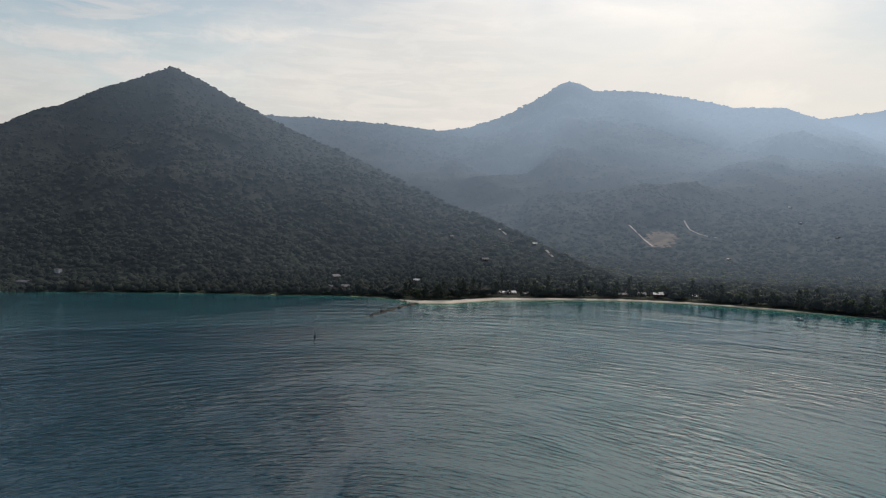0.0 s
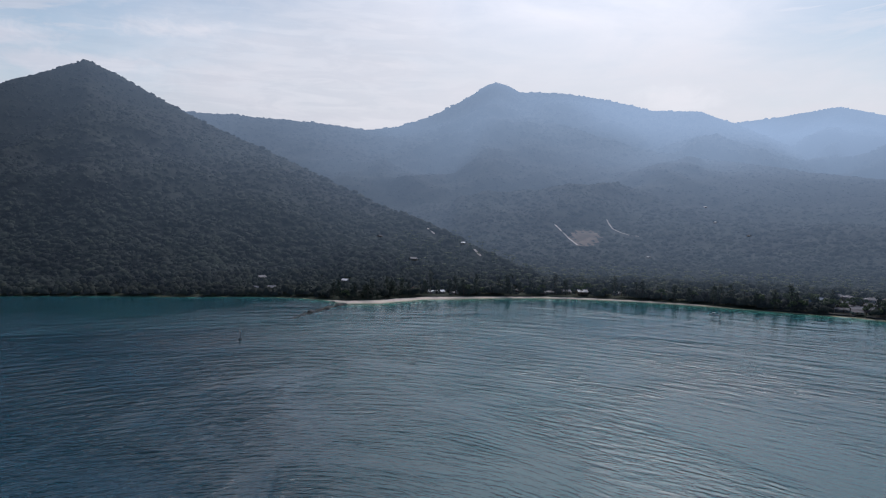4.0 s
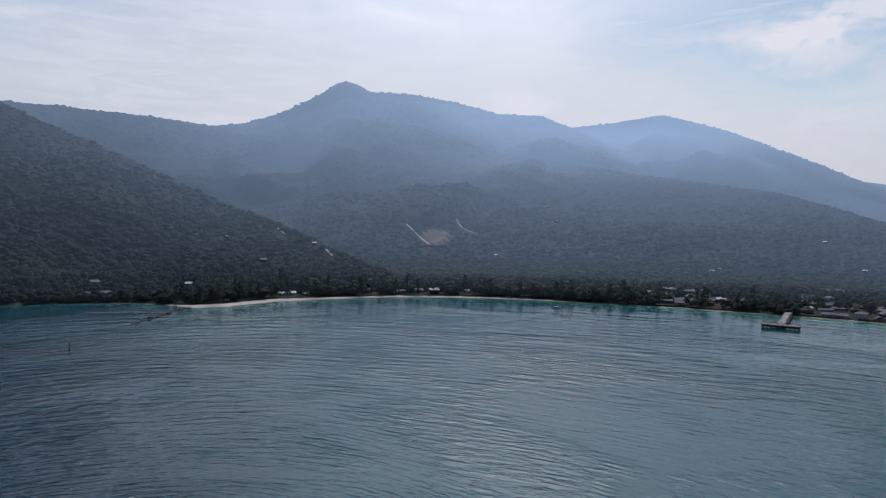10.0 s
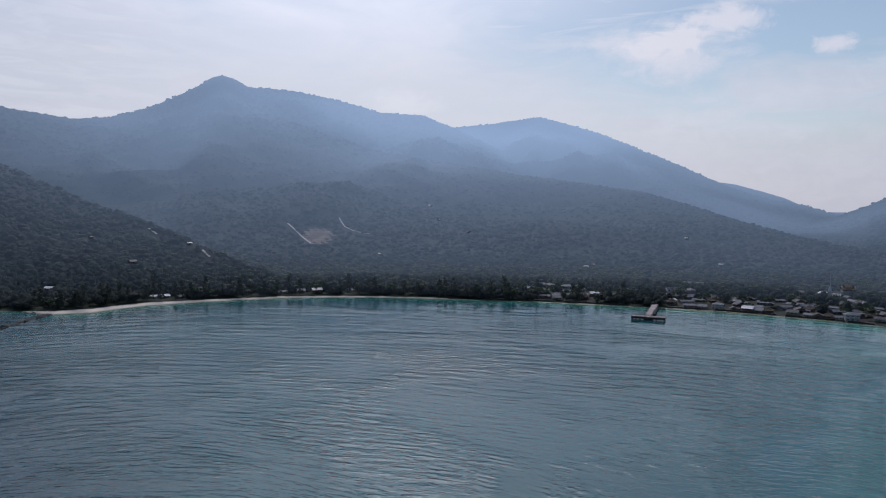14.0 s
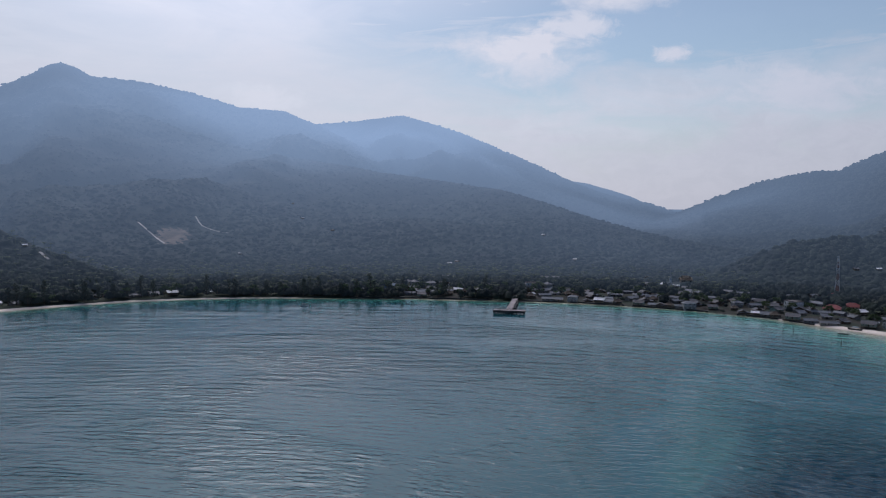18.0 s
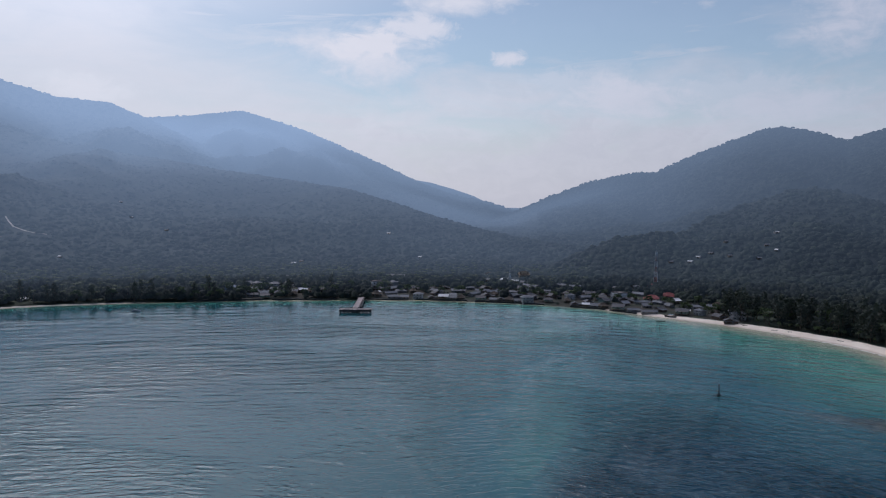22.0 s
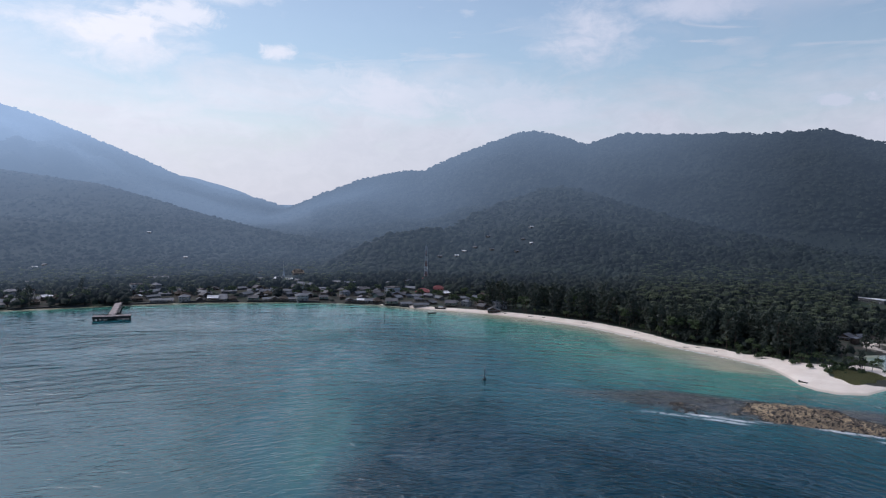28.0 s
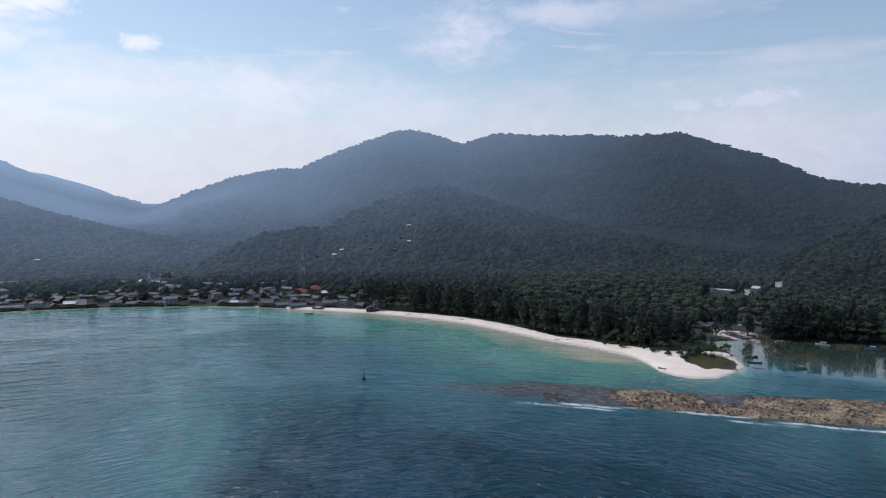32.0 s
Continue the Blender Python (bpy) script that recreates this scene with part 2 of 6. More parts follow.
def sea_material():
    m, n = material("sea_water")
    pos = n.add("ShaderNodeNewGeometry").outputs["Position"]
    depth = n.add("ShaderNodeAttribute", dict(attribute_name="depth")).outputs["Fac"]
    reef = n.add("ShaderNodeAttribute", dict(attribute_name="reef")).outputs["Fac"]
    foam = n.add("ShaderNodeAttribute", dict(attribute_name="foam")).outputs["Fac"]
    patch = n.noise(pos, 0.006, 4.0, 0.5, 0.6)
    d = n.math("ADD", depth, n.math("MULTIPLY", n.math("SUBTRACT", patch, 0.5), 3.0))
    c = n.mix(n.ramp(d, 0.0, 1.2), (0.40, 0.37, 0.26, 1), (0.058, 0.22, 0.168, 1))
    c = n.mix(n.ramp(d, 0.8, 4.6), c, (0.018, 0.100, 0.116, 1))
    c = n.mix(n.ramp(d, 4.0, 10.0), c, (0.002, 0.034, 0.052, 1))
    lag = n.add("ShaderNodeAttribute", dict(attribute_name="lagoon")).outputs["Fac"]
    c = n.mix(n.ramp(lag, 0.2, 0.95), c, n.mix(n.ramp(n.noise(pos, 0.02, 4.0, 0.5, 0.8), 0.42, 0.62), (0.030, 0.048, 0.036, 1), (0.085, 0.085, 0.055, 1)))
    rough_reef = n.mix(n.ramp(n.noise(pos, 0.25, 6.0, 0.7), 0.4, 0.65), (0.045, 0.046, 0.044, 1), (0.12, 0.11, 0.09, 1))
    c = n.mix(reef, c, rough_reef)
    white = n.math("MULTIPLY", foam, n.ramp(n.noise(pos, 0.35, 6.0, 0.7), 0.37, 0.51))
    c = n.mix(white, c, (0.75, 0.77, 0.78, 1))
    xyz = n.add("ShaderNodeSeparateXYZ", Vector=pos)
    far = n.add("ShaderNodeVectorMath", dict(operation="LENGTH"), i0=pos).outputs["Value"]
    # long low crests lie along the curve of the bay, and swing toward the open sea in its west
    along = n.math("MULTIPLY", n.math("ARCTAN2", xyz.outputs["X"], xyz.outputs["Y"]), 420.0)
    swing = n.math("MULTIPLY", n.math("TANH", n.math("DIVIDE", n.math("SUBTRACT", along, 100.0), 120.0)), 42.0)
    bay = n.add("ShaderNodeCombineXYZ", X=along, Y=n.math("ADD", far, swing)).outputs[0]
    bend = n.add("ShaderNodeVectorMath", dict(operation="SCALE"), i0=n.add("ShaderNodeTexNoise", Vector=bay, Scale=0.0055, Detail=1.0).outputs["Color"], Scale=44.0).outputs[0]
    bent = n.add("ShaderNodeVectorMath", dict(operation="ADD"), i0=bay, i1=bend).outputs[0]
    wind = n.add("ShaderNodeAttribute", dict(attribute_name="wind")).outputs["Fac"]
    calm = n.math("MULTIPLY", n.ramp(n.noise(bay, 0.010, 3.0, 0.5, 0.8), 0.36, 0.64, 0.40, 1.2), wind)
    fade = n.ramp(far, 110.0, 240.0)
    calm = n.math("ADD", n.math("MULTIPLY", calm, fade), n.math("SUBTRACT", 1.0, fade))
    way = n.add("ShaderNodeSeparateXYZ", Vector=bent)
    phase = n.math("MULTIPLY", n.math("LOGARITHM", n.math("MAXIMUM", way.outputs["Y"], 60.0), math.e), 250.0)
    level = n.ramp(n.noise(n.mapping(bay, (0.6, 1.0, 1.0)), 0.030, 3.0, 0.55), 0.38, 0.60, 0.15, 1.2)
    swell = n.math("MULTIPLY", n.math("SINE", phase), n.math("MULTIPLY", level, n.ramp(far, 240.0, 480.0, 0.30, 1.0)))
    oblique = n.math("ADD", n.math("MULTIPLY", phase, 1.75), n.math("MULTIPLY", way.outputs["X"], 0.14))
    second = n.math("MULTIPLY", n.math("SINE", oblique), n.ramp(n.noise(n.mapping(bay, (0.6, 1.0, 1.0), (0, 0, 0), (31, 7, 0)), 0.03, 2.0), 0.4, 0.62))
    cross = n.noise(n.mapping(bent, (0.25, 1.0, 1.0), (0, 0, -0.07), (70, 30, 0)), 0.26, 3.0, 0.55, 0.25)
    lines = n.noise(n.add("ShaderNodeCombineXYZ", X=n.math("MULTIPLY", way.outputs["X"], 0.065), Y=n.math("ADD", n.math("MULTIPLY", phase, 0.34), n.math("MULTIPLY", way.outputs["X"], 0.006))).outputs[0], 1.0, 2.0, 0.6, 0.55)
    chop = n.noise(n.mapping(bay, (0.40, 1.0, 1.0), (0, 0, 0.05)), 0.75, 2.0, 0.5, 0.1)
    loose = n.noise(pos, 0.08, 5.0, 0.55, 0.4)
    h = n.math("ADD", n.math("ADD", n.math("MULTIPLY", swell, 0.17), n.math("MULTIPLY", second, 0.08)), n.math("ADD", n.math("MULTIPLY", cross, 0.50), n.math("MULTIPLY", lines, n.ramp(far, 180.0, 520.0, 1.0, 1.9))))
    h = n.math("ADD", h, n.math("MULTIPLY", chop, 0.28))
    h = n.math("ADD", n.math("MULTIPLY", h, fade), n.math("MULTIPLY", loose, n.math("SUBTRACT", 1.0, fade)))
    h = n.math("MULTIPLY", h, calm)
    h = n.math("MULTIPLY", h, n.math("SUBTRACT", 1.0, n.ramp(lag, 0.0, 0.4, 0.0, 0.965)))
    finish(n, h, 1.0, 1.0, Base_Color=c, Roughness=n.math("ADD", n.math("ADD", n.ramp(lag, 0.0, 0.5, 0.09, 0.02), n.math("MULTIPLY", n.math("MULTIPLY", calm, 0.035), n.math("SUBTRACT", 1.0, lag))), n.math("MULTIPLY", white, 0.5)), IOR=1.333, Specular_IOR_Level=0.48)
    return m


MAT["sea"] = sea_material()

# ---- the lie of the land ----
def table(rows):
    a = np.array(rows, float)
    return lambda az, k=1: np.interp(az, a[:, 0], a[:, k])


# waterline: bearing, distance
SHORE_WEST = [(-60, 1000), (-45, 950), (-32, 905), (-24, 851), (-15, 794), (-10, 779), (-6, 761), (-3.8, 738), (-2, 709), (0.8, 710), (4.4, 739), (9, 752),
               (14, 766), (19, 766), (24, 760), (30, 752), (36, 748), (41, 741)]
SHORE_EAST = [(49, 738), (56, 724), (60, 712), (63, 701), (66.5, 675), (70, 656), (73, 641),
               (76.5, 619), (80.4, 591), (83.6, 558), (86.4, 530), (87.8, 521), (89.1, 513), (90.5, 505), (91.8, 496), (93.2, 486), (93.9, 477), (94.8, 461), (95.6, 445), (96.7, 436), (98.1, 433), (99.8, 440), (100.9, 458),
               (101.7, 478), (102.3, 560), (103.9, 590), (107.5, 600), (111, 609), (125, 650), (150, 700)]
shore = table(SHORE_WEST + SHORE_EAST)
lagoon_front = table([(98.6, 560), (99.5, 540), (100.5, 524), (101.0, 503), (101.9, 470), (102.4, 300), (150, 300)])
lagoon_back = table([(98.6, 555), (99.5, 560), (101, 573), (103.9, 590), (107.5, 600), (111, 609), (125, 650), (150, 700)])
# width of bare sand above the waterline
sand_width = table([(-60, -8), (-30, -8), (-9, -8), (-6, -2), (-4.5, -4), (-2, 11), (2, 14), (6, 9), (12, 6), (20, 5), (26, 3), (31, -6), (61, -6), (63.5, 4), (66, 9), (70, 13), (76, 17), (81, 21), (83.4, 23), (85.6, 20), (87.8, 14), (89.9, 19), (91.9, 19), (93.1, 25), (94, 32), (95, 46), (96, 56), (97, 66), (101, 62), (102.3, 60), (102.9, -6), (150, -6)])

# ridges: bearing, distance of the crest, angle of the crest above the eye
WEST_HILL = [(-60, 1400, 2), (-38, 1550, 4), (-31.8, 1600, 5.15), (-29.8, 1620, 6.25), (-28, 1640, 6.8), (-25.7, 1660, 8), (-23.2, 1680, 8.95), (-20.7, 1700, 10), (-18.5, 1690, 9),
             (-16.5, 1660, 7.95), (-14.4, 1620, 6.85), (-11.4, 1560, 5.4), (-8.3, 1470, 4.15), (-4.8, 1360, 2.5), (-2, 1270, 1.15), (1.6, 1150, -0.4), (3.9, 1080, -1.35), (8, 980, -3.2), (12, 900, -5), (16, 850, -7)]
PEAK = [(-60, 2300, 2), (-30, 2300, 3), (-20, 2300, 6), (-14.4, 2350, 6.75), (-10.5, 2450, 6.65), (-7.9, 2500, 6.5), (-4.3, 2600, 6.23), (-0.3, 2700, 5.85), (2, 2750, 6.05), (5.1, 2820, 7.1),
        (7.8, 2880, 8.5), (9.2, 2895, 9.38), (9.9, 2900, 9.6), (10.6, 2908, 9.42), (11.7, 2920, 8.85), (15.1, 2950, 8.7), (18.8, 2950, 8.05), (22, 2920, 7.25), (25.4, 2880, 7.1), (27.8, 2850, 6.15), (30, 2820, 5.2), (34, 2800, 3.2), (40, 2700, 1.0), (48, 2600, -1)]
NORTH_RIDGE = [(16, 3500, 3), (22, 3500, 5), (27.9, 3450, 6.15), (31, 3420, 6.5), (34.5, 3400, 7.02), (37.1, 3380, 6.4), (40.2, 3360, 5.4), (43.2, 3330, 4.12), (45.6, 3300, 3.15),
               (47, 3270, 2.4), (49.6, 3220, 1.35), (51.8, 3170, 0.68), (54, 3120, 0.25), (56, 3080, -0.4), (60, 3000, -1.6)]
FAR_RIDGE = [(38, 4500, 2), (44, 4500, 2.5), (49.2, 4500, 1.8), (51.1, 4500, 1.26), (52.9, 4500, 0.7), (54.5, 4500, -0.1), (56, 4500, -0.5), (60, 4500, -0.5), (63, 4500, -0.5), (68, 4500, -0.5)]
FOOTHILL = [(4, 2450, 3.5), (9, 2500, 7), (12, 2550, 7.3), (16, 2450, 6.05), (20.6, 2300, 4.45), (25.1, 2150, 3.7), (28.5, 2050, 3.3), (32.8, 1950, 2.55), (38, 1850, 1.9), (42.6, 1750, 1.25),
            (45.5, 1680, 0.45), (50.4, 1550, -1.1), (54.8, 1450, -2.15), (60, 1350, -3.2), (66, 1250, -4.5)]
EAST_RIDGE = [(49, 2700, -2.5), (52, 2650, -1.6), (56, 2600, -0.5), (58.3, 2560, 0.48), (62.1, 2500, 1.95), (65.4, 2450, 2.62), (66.9, 2430, 2.67), (70, 2380, 4.04), (72.8, 2340, 5.13), (74.4, 2320, 5.74), (76.1, 2300, 5.82),
              (78.4, 2270, 5.2), (79.8, 2260, 4.75), (81.4, 2240, 5.3), (82.7, 2220, 5.63), (86, 2180, 5.45), (89.6, 2150, 5.5), (93, 2120, 5.38), (96.7, 2080, 5.56), (99.2, 2050, 4.77), (102.3, 2000, 3.8), (104.2, 1960, 3.0),
              (106, 1930, 2.1), (108, 1900, 1.7), (110, 1880, 1.65), (114, 1850, 2.2), (122, 1800, 3), (150, 1800, 2)]
NEAR_KNOLL = [(57, 1050, -5.2), (60, 1050, -4.3), (62.5, 1050, -3.2), (64.2, 1060, -2.5), (66.8, 1080, -2.05), (68.6, 1110, -2.15), (70.8, 1220, -0.75), (73.5, 1290, 0.4), (76.2, 1330, 1.35), (77.8, 1350, 1.6),
              (80.3, 1340, 1.05), (83.5, 1310, 0.0), (88, 1270, -1.25), (92.4, 1230, -2.1), (96.6, 1200, -2.9), (100.6, 1170, -3.5), (106, 1150, -4.2)]
SOUTH_HILL = [(101, 1000, -4.6), (104, 1010, -3.4), (105.8, 1030, -2.7), (107.9, 1060, -1.5), (110.1, 1100, -0.3), (115, 1200, 2), (125, 1300, 3), (150, 1300, 3)]
RIDGES = [(lambda az: shore(az) + 6, 1.15, WEST_HILL),
          (lambda az: 1050 + 0 * az, 1.25, PEAK),
          (lambda az: 1700 + 0 * az, 1.1, NORTH_RIDGE),
          (lambda az: 3600 + 0 * az, 1.0, FAR_RIDGE),
          (lambda az: 900 + 0 * az, 1.2, FOOTHILL),
          (lambda az: 1300 + 0 * az, 1.1, EAST_RIDGE),
          (lambda az: 800 + 0 * az, 1.1, NEAR_KNOLL),
          (lambda az: 760 + 0 * az, 1.2, SOUTH_HILL)]


def inland(az, r):
    """How far a place lies behind the waterline (negative in the water)."""
    d = r - shore(az)
    lag = np.where((az > 98.6), np.maximum(lagoon_front(az) - r, r - lagoon_back(az)), 1e6)
    return np.minimum(d, lag)


_rng = np.random.RandomState(7)
_grid = _rng.rand(256, 256)


def value_noise(x, y):
    xi, yi = np.floor(x).astype(int), np.floor(y).astype(int)
    fx, fy = x - xi, y - yi
    fx, fy = fx * fx * (3 - 2 * fx), fy * fy * (3 - 2 * fy)
    g = lambda a, b: _grid[a % 256, b % 256]
    return (g(xi, yi) * (1 - fx) + g(xi + 1, yi) * fx) * (1 - fy) + (g(xi, yi + 1) * (1 - fx) + g(xi + 1, yi + 1) * fx) * fy - 0.5


def fractal(x, y, size, octaves=4):
    s, a = 0.0, 1.0
    for k in range(octaves):
        s = s + a * value_noise(x / size + 17.3 * k, y / size + 5.1 * k)
        size, a = size / 2.1, a * 0.52
    return s


def height(az, r):
    """Height of the bare ground at a bearing and distance."""
    az, r = np.asarray(az, float), np.asarray(r, float)
    d = inland(az, r)
    x, y = r * np.sin(np.radians(az)), r * np.cos(np.radians(az))
    base = np.where(d < 0, np.maximum(d * 0.10, -6), 2.2 * (1 - np.exp(-np.maximum(d, 0) / 14)) + np.maximum(d - 30, 0) * 0.014 + np.clip(r - 1000, 0, 700) * 0.03)
    top = np.full_like(base, -50.0)
    for foot, power, rows in RIDGES:
        a = np.array(rows, float)
        c, e = np.interp(az, a[:, 0], a[:, 1], left=1500, right=1500), np.interp(az, a[:, 0], a[:, 2], left=-8, right=-8)
        crest = EYE + c * np.tan(np.radians(e))
        edge = np.clip(np.minimum(az - a[0, 0], a[-1, 0] - az) / 3.0, 0, 1)
        crest = (crest + 20) * edge ** 0.5 - 20
        f = np.minimum(foot(az), c - 80)
        u = np.clip((r - f) / (c - f), 0, None)
        gully = 1 + np.clip(1 - np.abs(u - 0.47) / 0.5, 0, 1) * (0.50 * fractal(x + 900, y + 300, 330, 4) + 0.34 * (0.25 - np.abs(fractal(x, y - 700, 240, 2))))
        z = np.where(u <= 1, (crest + 20) * np.minimum(u, 1) ** power * gully - 20, crest - (r - c) * 0.42)
        top = np.where((d > 0) & (az >= a[0, 0]) & (az <= a[-1, 0]), np.maximum(top, z), top)
    near = np.clip(d / 60, 0, 1)
    k = 12.0
    m = np.maximum(base, top)
    blend = m + np.where(d > 40, k * 0.25 * np.clip(1 - np.abs(base - top) / k, 0, 1) ** 2, 0)
    return blend + near * fractal(x, y, 90, 3) * 3.0 * np.clip(top / 30, 0.1, 1)


def mesh_object(name, verts, faces, mat, parent=None, smooth=True):
    """One mesh object from arrays; faces all of one size."""
    me = bpy.data.meshes.new(name)
    faces = np.asarray(faces, np.int32)
    k = faces.shape[1]
    me.vertices.add(len(verts))
    me.vertices.foreach_set("co", np.asarray(verts, np.float32).ravel())
    me.loops.add(faces.size)
    me.loops.foreach_set("vertex_index", faces.ravel())
    me.polygons.add(len(faces))
    me.polygons.foreach_set("loop_start", np.arange(0, faces.size, k, dtype=np.int32))
    me.polygons.foreach_set("use_smooth", np.full(len(faces), smooth))
    me.update(calc_edges=True)
    me.materials.append(mat)
    ob = new(name, me)
    if parent:
        ob.parent = parent
    return ob


def attribute(ob, name, values):
    at = ob.data.attributes.new(name, "FLOAT", "POINT")
    at.data.foreach_set("value", np.asarray(values, np.float32).ravel())


def polar_sheet(name, azs, rs, zfun, mat, keep=None):
    A, R = np.meshgrid(azs, rs, indexing="ij")
    Zs = zfun(A, R)
    v = np.stack([R * np.sin(np.radians(A)), R * np.cos(np.radians(A)), Zs], -1).reshape(-1, 3)
    i = np.arange(len(azs) * len(rs)).reshape(len(azs), len(rs))
    f = np.stack([i[:-1, :-1], i[:-1, 1:], i[1:, 1:], i[1:, :-1]], -1).reshape(-1, 4)
    if keep is not None:
        f = f[keep(Zs.reshape(-1)[f])]
    return mesh_object(name, v, f, mat), A.ravel(), R.ravel(), Zs.ravel()


above = lambda z: z.max(axis=1) > -1.5
near_rows = np.concatenate([np.arange(400, 830, 3.5), np.geomspace(830, 902, 18)])
ground, ga, gr, gz = polar_sheet("ground", np.arange(-50, 130, 0.22), near_rows, height, MAT["land"], above)
gd = inland(ga, gr)
bank = 0.47 * ((ga > 99.2) & (ga < 102.6) & (gr > 572) & (gr < 606))
attribute(ground, "sand", np.maximum(bank, np.clip(0.5 + (sand_width(ga) - gd) / 12.0, 0, 1) * np.clip((518 - gr) / 12 + np.clip((96 - ga) / 2, 0, 1) * 99, 0, 1)
          * np.clip(1.5 * np.hypot(np.radians(ga - 99.2) * 477 / 17, (gr - 479) / 18) - 0.9 + 0.8 * fractal(gr * np.sin(np.radians(ga)), gr * np.cos(np.radians(ga)), 12, 2), 0, 1)))
attribute(ground, "yard", np.maximum(((ga > 44) & (ga < 74) & (gd < 105)) | ((ga > 33) & (ga < 42) & (gd < 90)), (ga > 98) & (ga < 105) & (gr < 690)))
tagged(ground, "sandy shore and dark soil under tropical forest", "ground", kind="structure")
# the mountains' haze is emission in their own material
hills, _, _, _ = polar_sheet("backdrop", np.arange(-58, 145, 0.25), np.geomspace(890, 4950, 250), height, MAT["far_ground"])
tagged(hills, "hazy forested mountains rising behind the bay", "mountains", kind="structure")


# ---- sea ----
def sea_depth(az, r):
    """Water depth: sand shelves along the beaches, and two deeper basins outside them."""
    d = -inland(az, r)
    slope = np.interp(az, [-40, -8, 0, 30, 60, 70, 78, 100, 110], [0.30, 0.24, 0.14, 0.14, 0.05, 0.027, 0.019, 0.021, 0.05])
    x, y = r * np.sin(np.radians(az)), r * np.cos(np.radians(az))
    drift = az + 5 * fractal(x + 400, y, 120, 3)
    floor = np.interp(drift, [-60, -16, -2, 12, 40, 52, 57, 61, 65, 72, 150], [11, 11, 7.0, 5.6, 5.8, 5.0, 3.4, 3.2, 4.6, 5, 6])
    floor = floor + 1.6 * fractal(x, y, 260, 3)
    shelf = 7.6 + 6 * np.clip((585 + 14 * fractal(x, y, 60, 2) - 2.0 * (az + 10) - r) / 40, 0, 1)
    floor = floor + (np.minimum(floor, shelf) - floor) * np.clip((2 - az) / 10, 0, 1)
    dep = np.minimum(np.clip(d * slope, 0, None), floor)
    shoal = np.exp(-((az - 91.5) / 3.2) ** 2 - ((r - 466 + (az - 91.5) * 5) / 22) ** 2)
    dep = dep * (1 - 0.8 * shoal)
    rim = np.interp(drift, [50, 57, 60, 62.7, 66, 70, 74, 77, 150], [120, 225, 300, 375, 420, 432, 420, 400, 388])
    outer = np.clip((rim + 70 - r) * 0.05 + 2.0 * fractal(x + 80, y, 70, 3), 0, 12)
    return np.maximum(dep, outer)


def reef_mask(az, r):
    lo = np.interp(az, [66, 77, 84, 93, 104, 111, 150], [392, 374, 360, 354, 360, 374, 380])
    hi = np.interp(az, [66, 77, 81, 84, 86, 90, 94, 104, 111, 150], [394, 392, 393, 399, 403, 401, 399, 412, 432, 440])
    soft = np.clip((r - lo) / 14, 0, 1) * np.clip((hi - r) / 6, 0, 1)
    return soft * (0.45 + 0.5 * np.clip((az - 78) / 9, 0, 1)) * np.clip((az - 72) / 7, 0, 1)


sea_az = np.concatenate([np.arange(-60, 78, 0.5), np.arange(78, 114, 0.2), np.arange(114, 140, 0.5), np.arange(140, 300.1, 4)])
sea_r = np.concatenate([[0.0, 40, 80, 120], np.arange(150, 340, 5), np.arange(340, 420, 1.25), np.arange(420, 960, 5), [1000, 1040, 1600, 2800, 4900]])


sea, sa, sr, _ = polar_sheet("water", sea_az, sea_r, lambda a, r: 0 * a, MAT["sea"])
attribute(sea, "depth", sea_depth(sa, sr))
wind = np.interp(sa, [-60, -16, -8, 4, 30, 44, 58, 63, 68, 150], [1.1, 1.1, 0.95, 0.78, 0.8, 0.9, 1.1, 1.6, 1.9, 1.9])
wind = wind * np.interp(sr, [250, 400, 560, 720], [0.9, 1.0, 0.8, 0.5])
wind = wind * (1 - (1 - np.interp(sr, [300, 370, 430], [1.0, 1.0, 0.5])) * np.clip((sa - 62) / 10, 0, 1))
attribute(sea, "wind", wind)
attribute(sea, "lagoon", np.clip((sa - 99) / 2.5, 0, 1) * np.clip((sr - 445) / 90, 0, 1))
attribute(sea, "reef", reef_mask(sa, sr))
surf = np.interp(sa, [80, 84, 92, 101, 111, 150], [362, 360, 356, 359, 371, 380])
sx, sy = sr * np.sin(np.radians(sa)), sr * np.cos(np.radians(sa))
foam = 0.0
for back, seed in ((0.0, 50), (-5.0, 250), (3.5, 410)):
    line = np.clip(1.4 - np.abs(sr - surf - back - 5 * fractal(sx, sy, 45, 2) - 1.5 * fractal(sx, sy, 11, 2)) / 1.5, 0, 1)
    foam = np.maximum(foam, line * np.clip(0.15 + 3.2 * fractal(sx + seed, sy, 34, 3), 0, 1))
foam = foam * np.clip((sa - 84) / 4, 0, 1)
wash = np.clip(1 + inland(sa, sr) / 6, 0, 1) * (inland(sa, sr) < 2) * np.clip((sa - 72) / 6, 0, 1) * np.clip((96 - sa) / 4, 0, 1) * 0.7
# the wake of the speedboat
wake_r = np.interp(sa, [18.0, 20.5, 23.5, 25.5, 26.8], [588, 602, 622, 655, 695])
wake = np.clip(1.3 - np.abs(sr - wake_r) / 4.5, 0, 1) * np.clip((sa - 17) / 10, 0, 1) * (sa < 26.9) * 0.24
attribute(sea, "foam", np.maximum(np.maximum(foam, wash), wake))
tagged(sea, "rippled blue-green sea water of the bay", "sea", kind="structure")


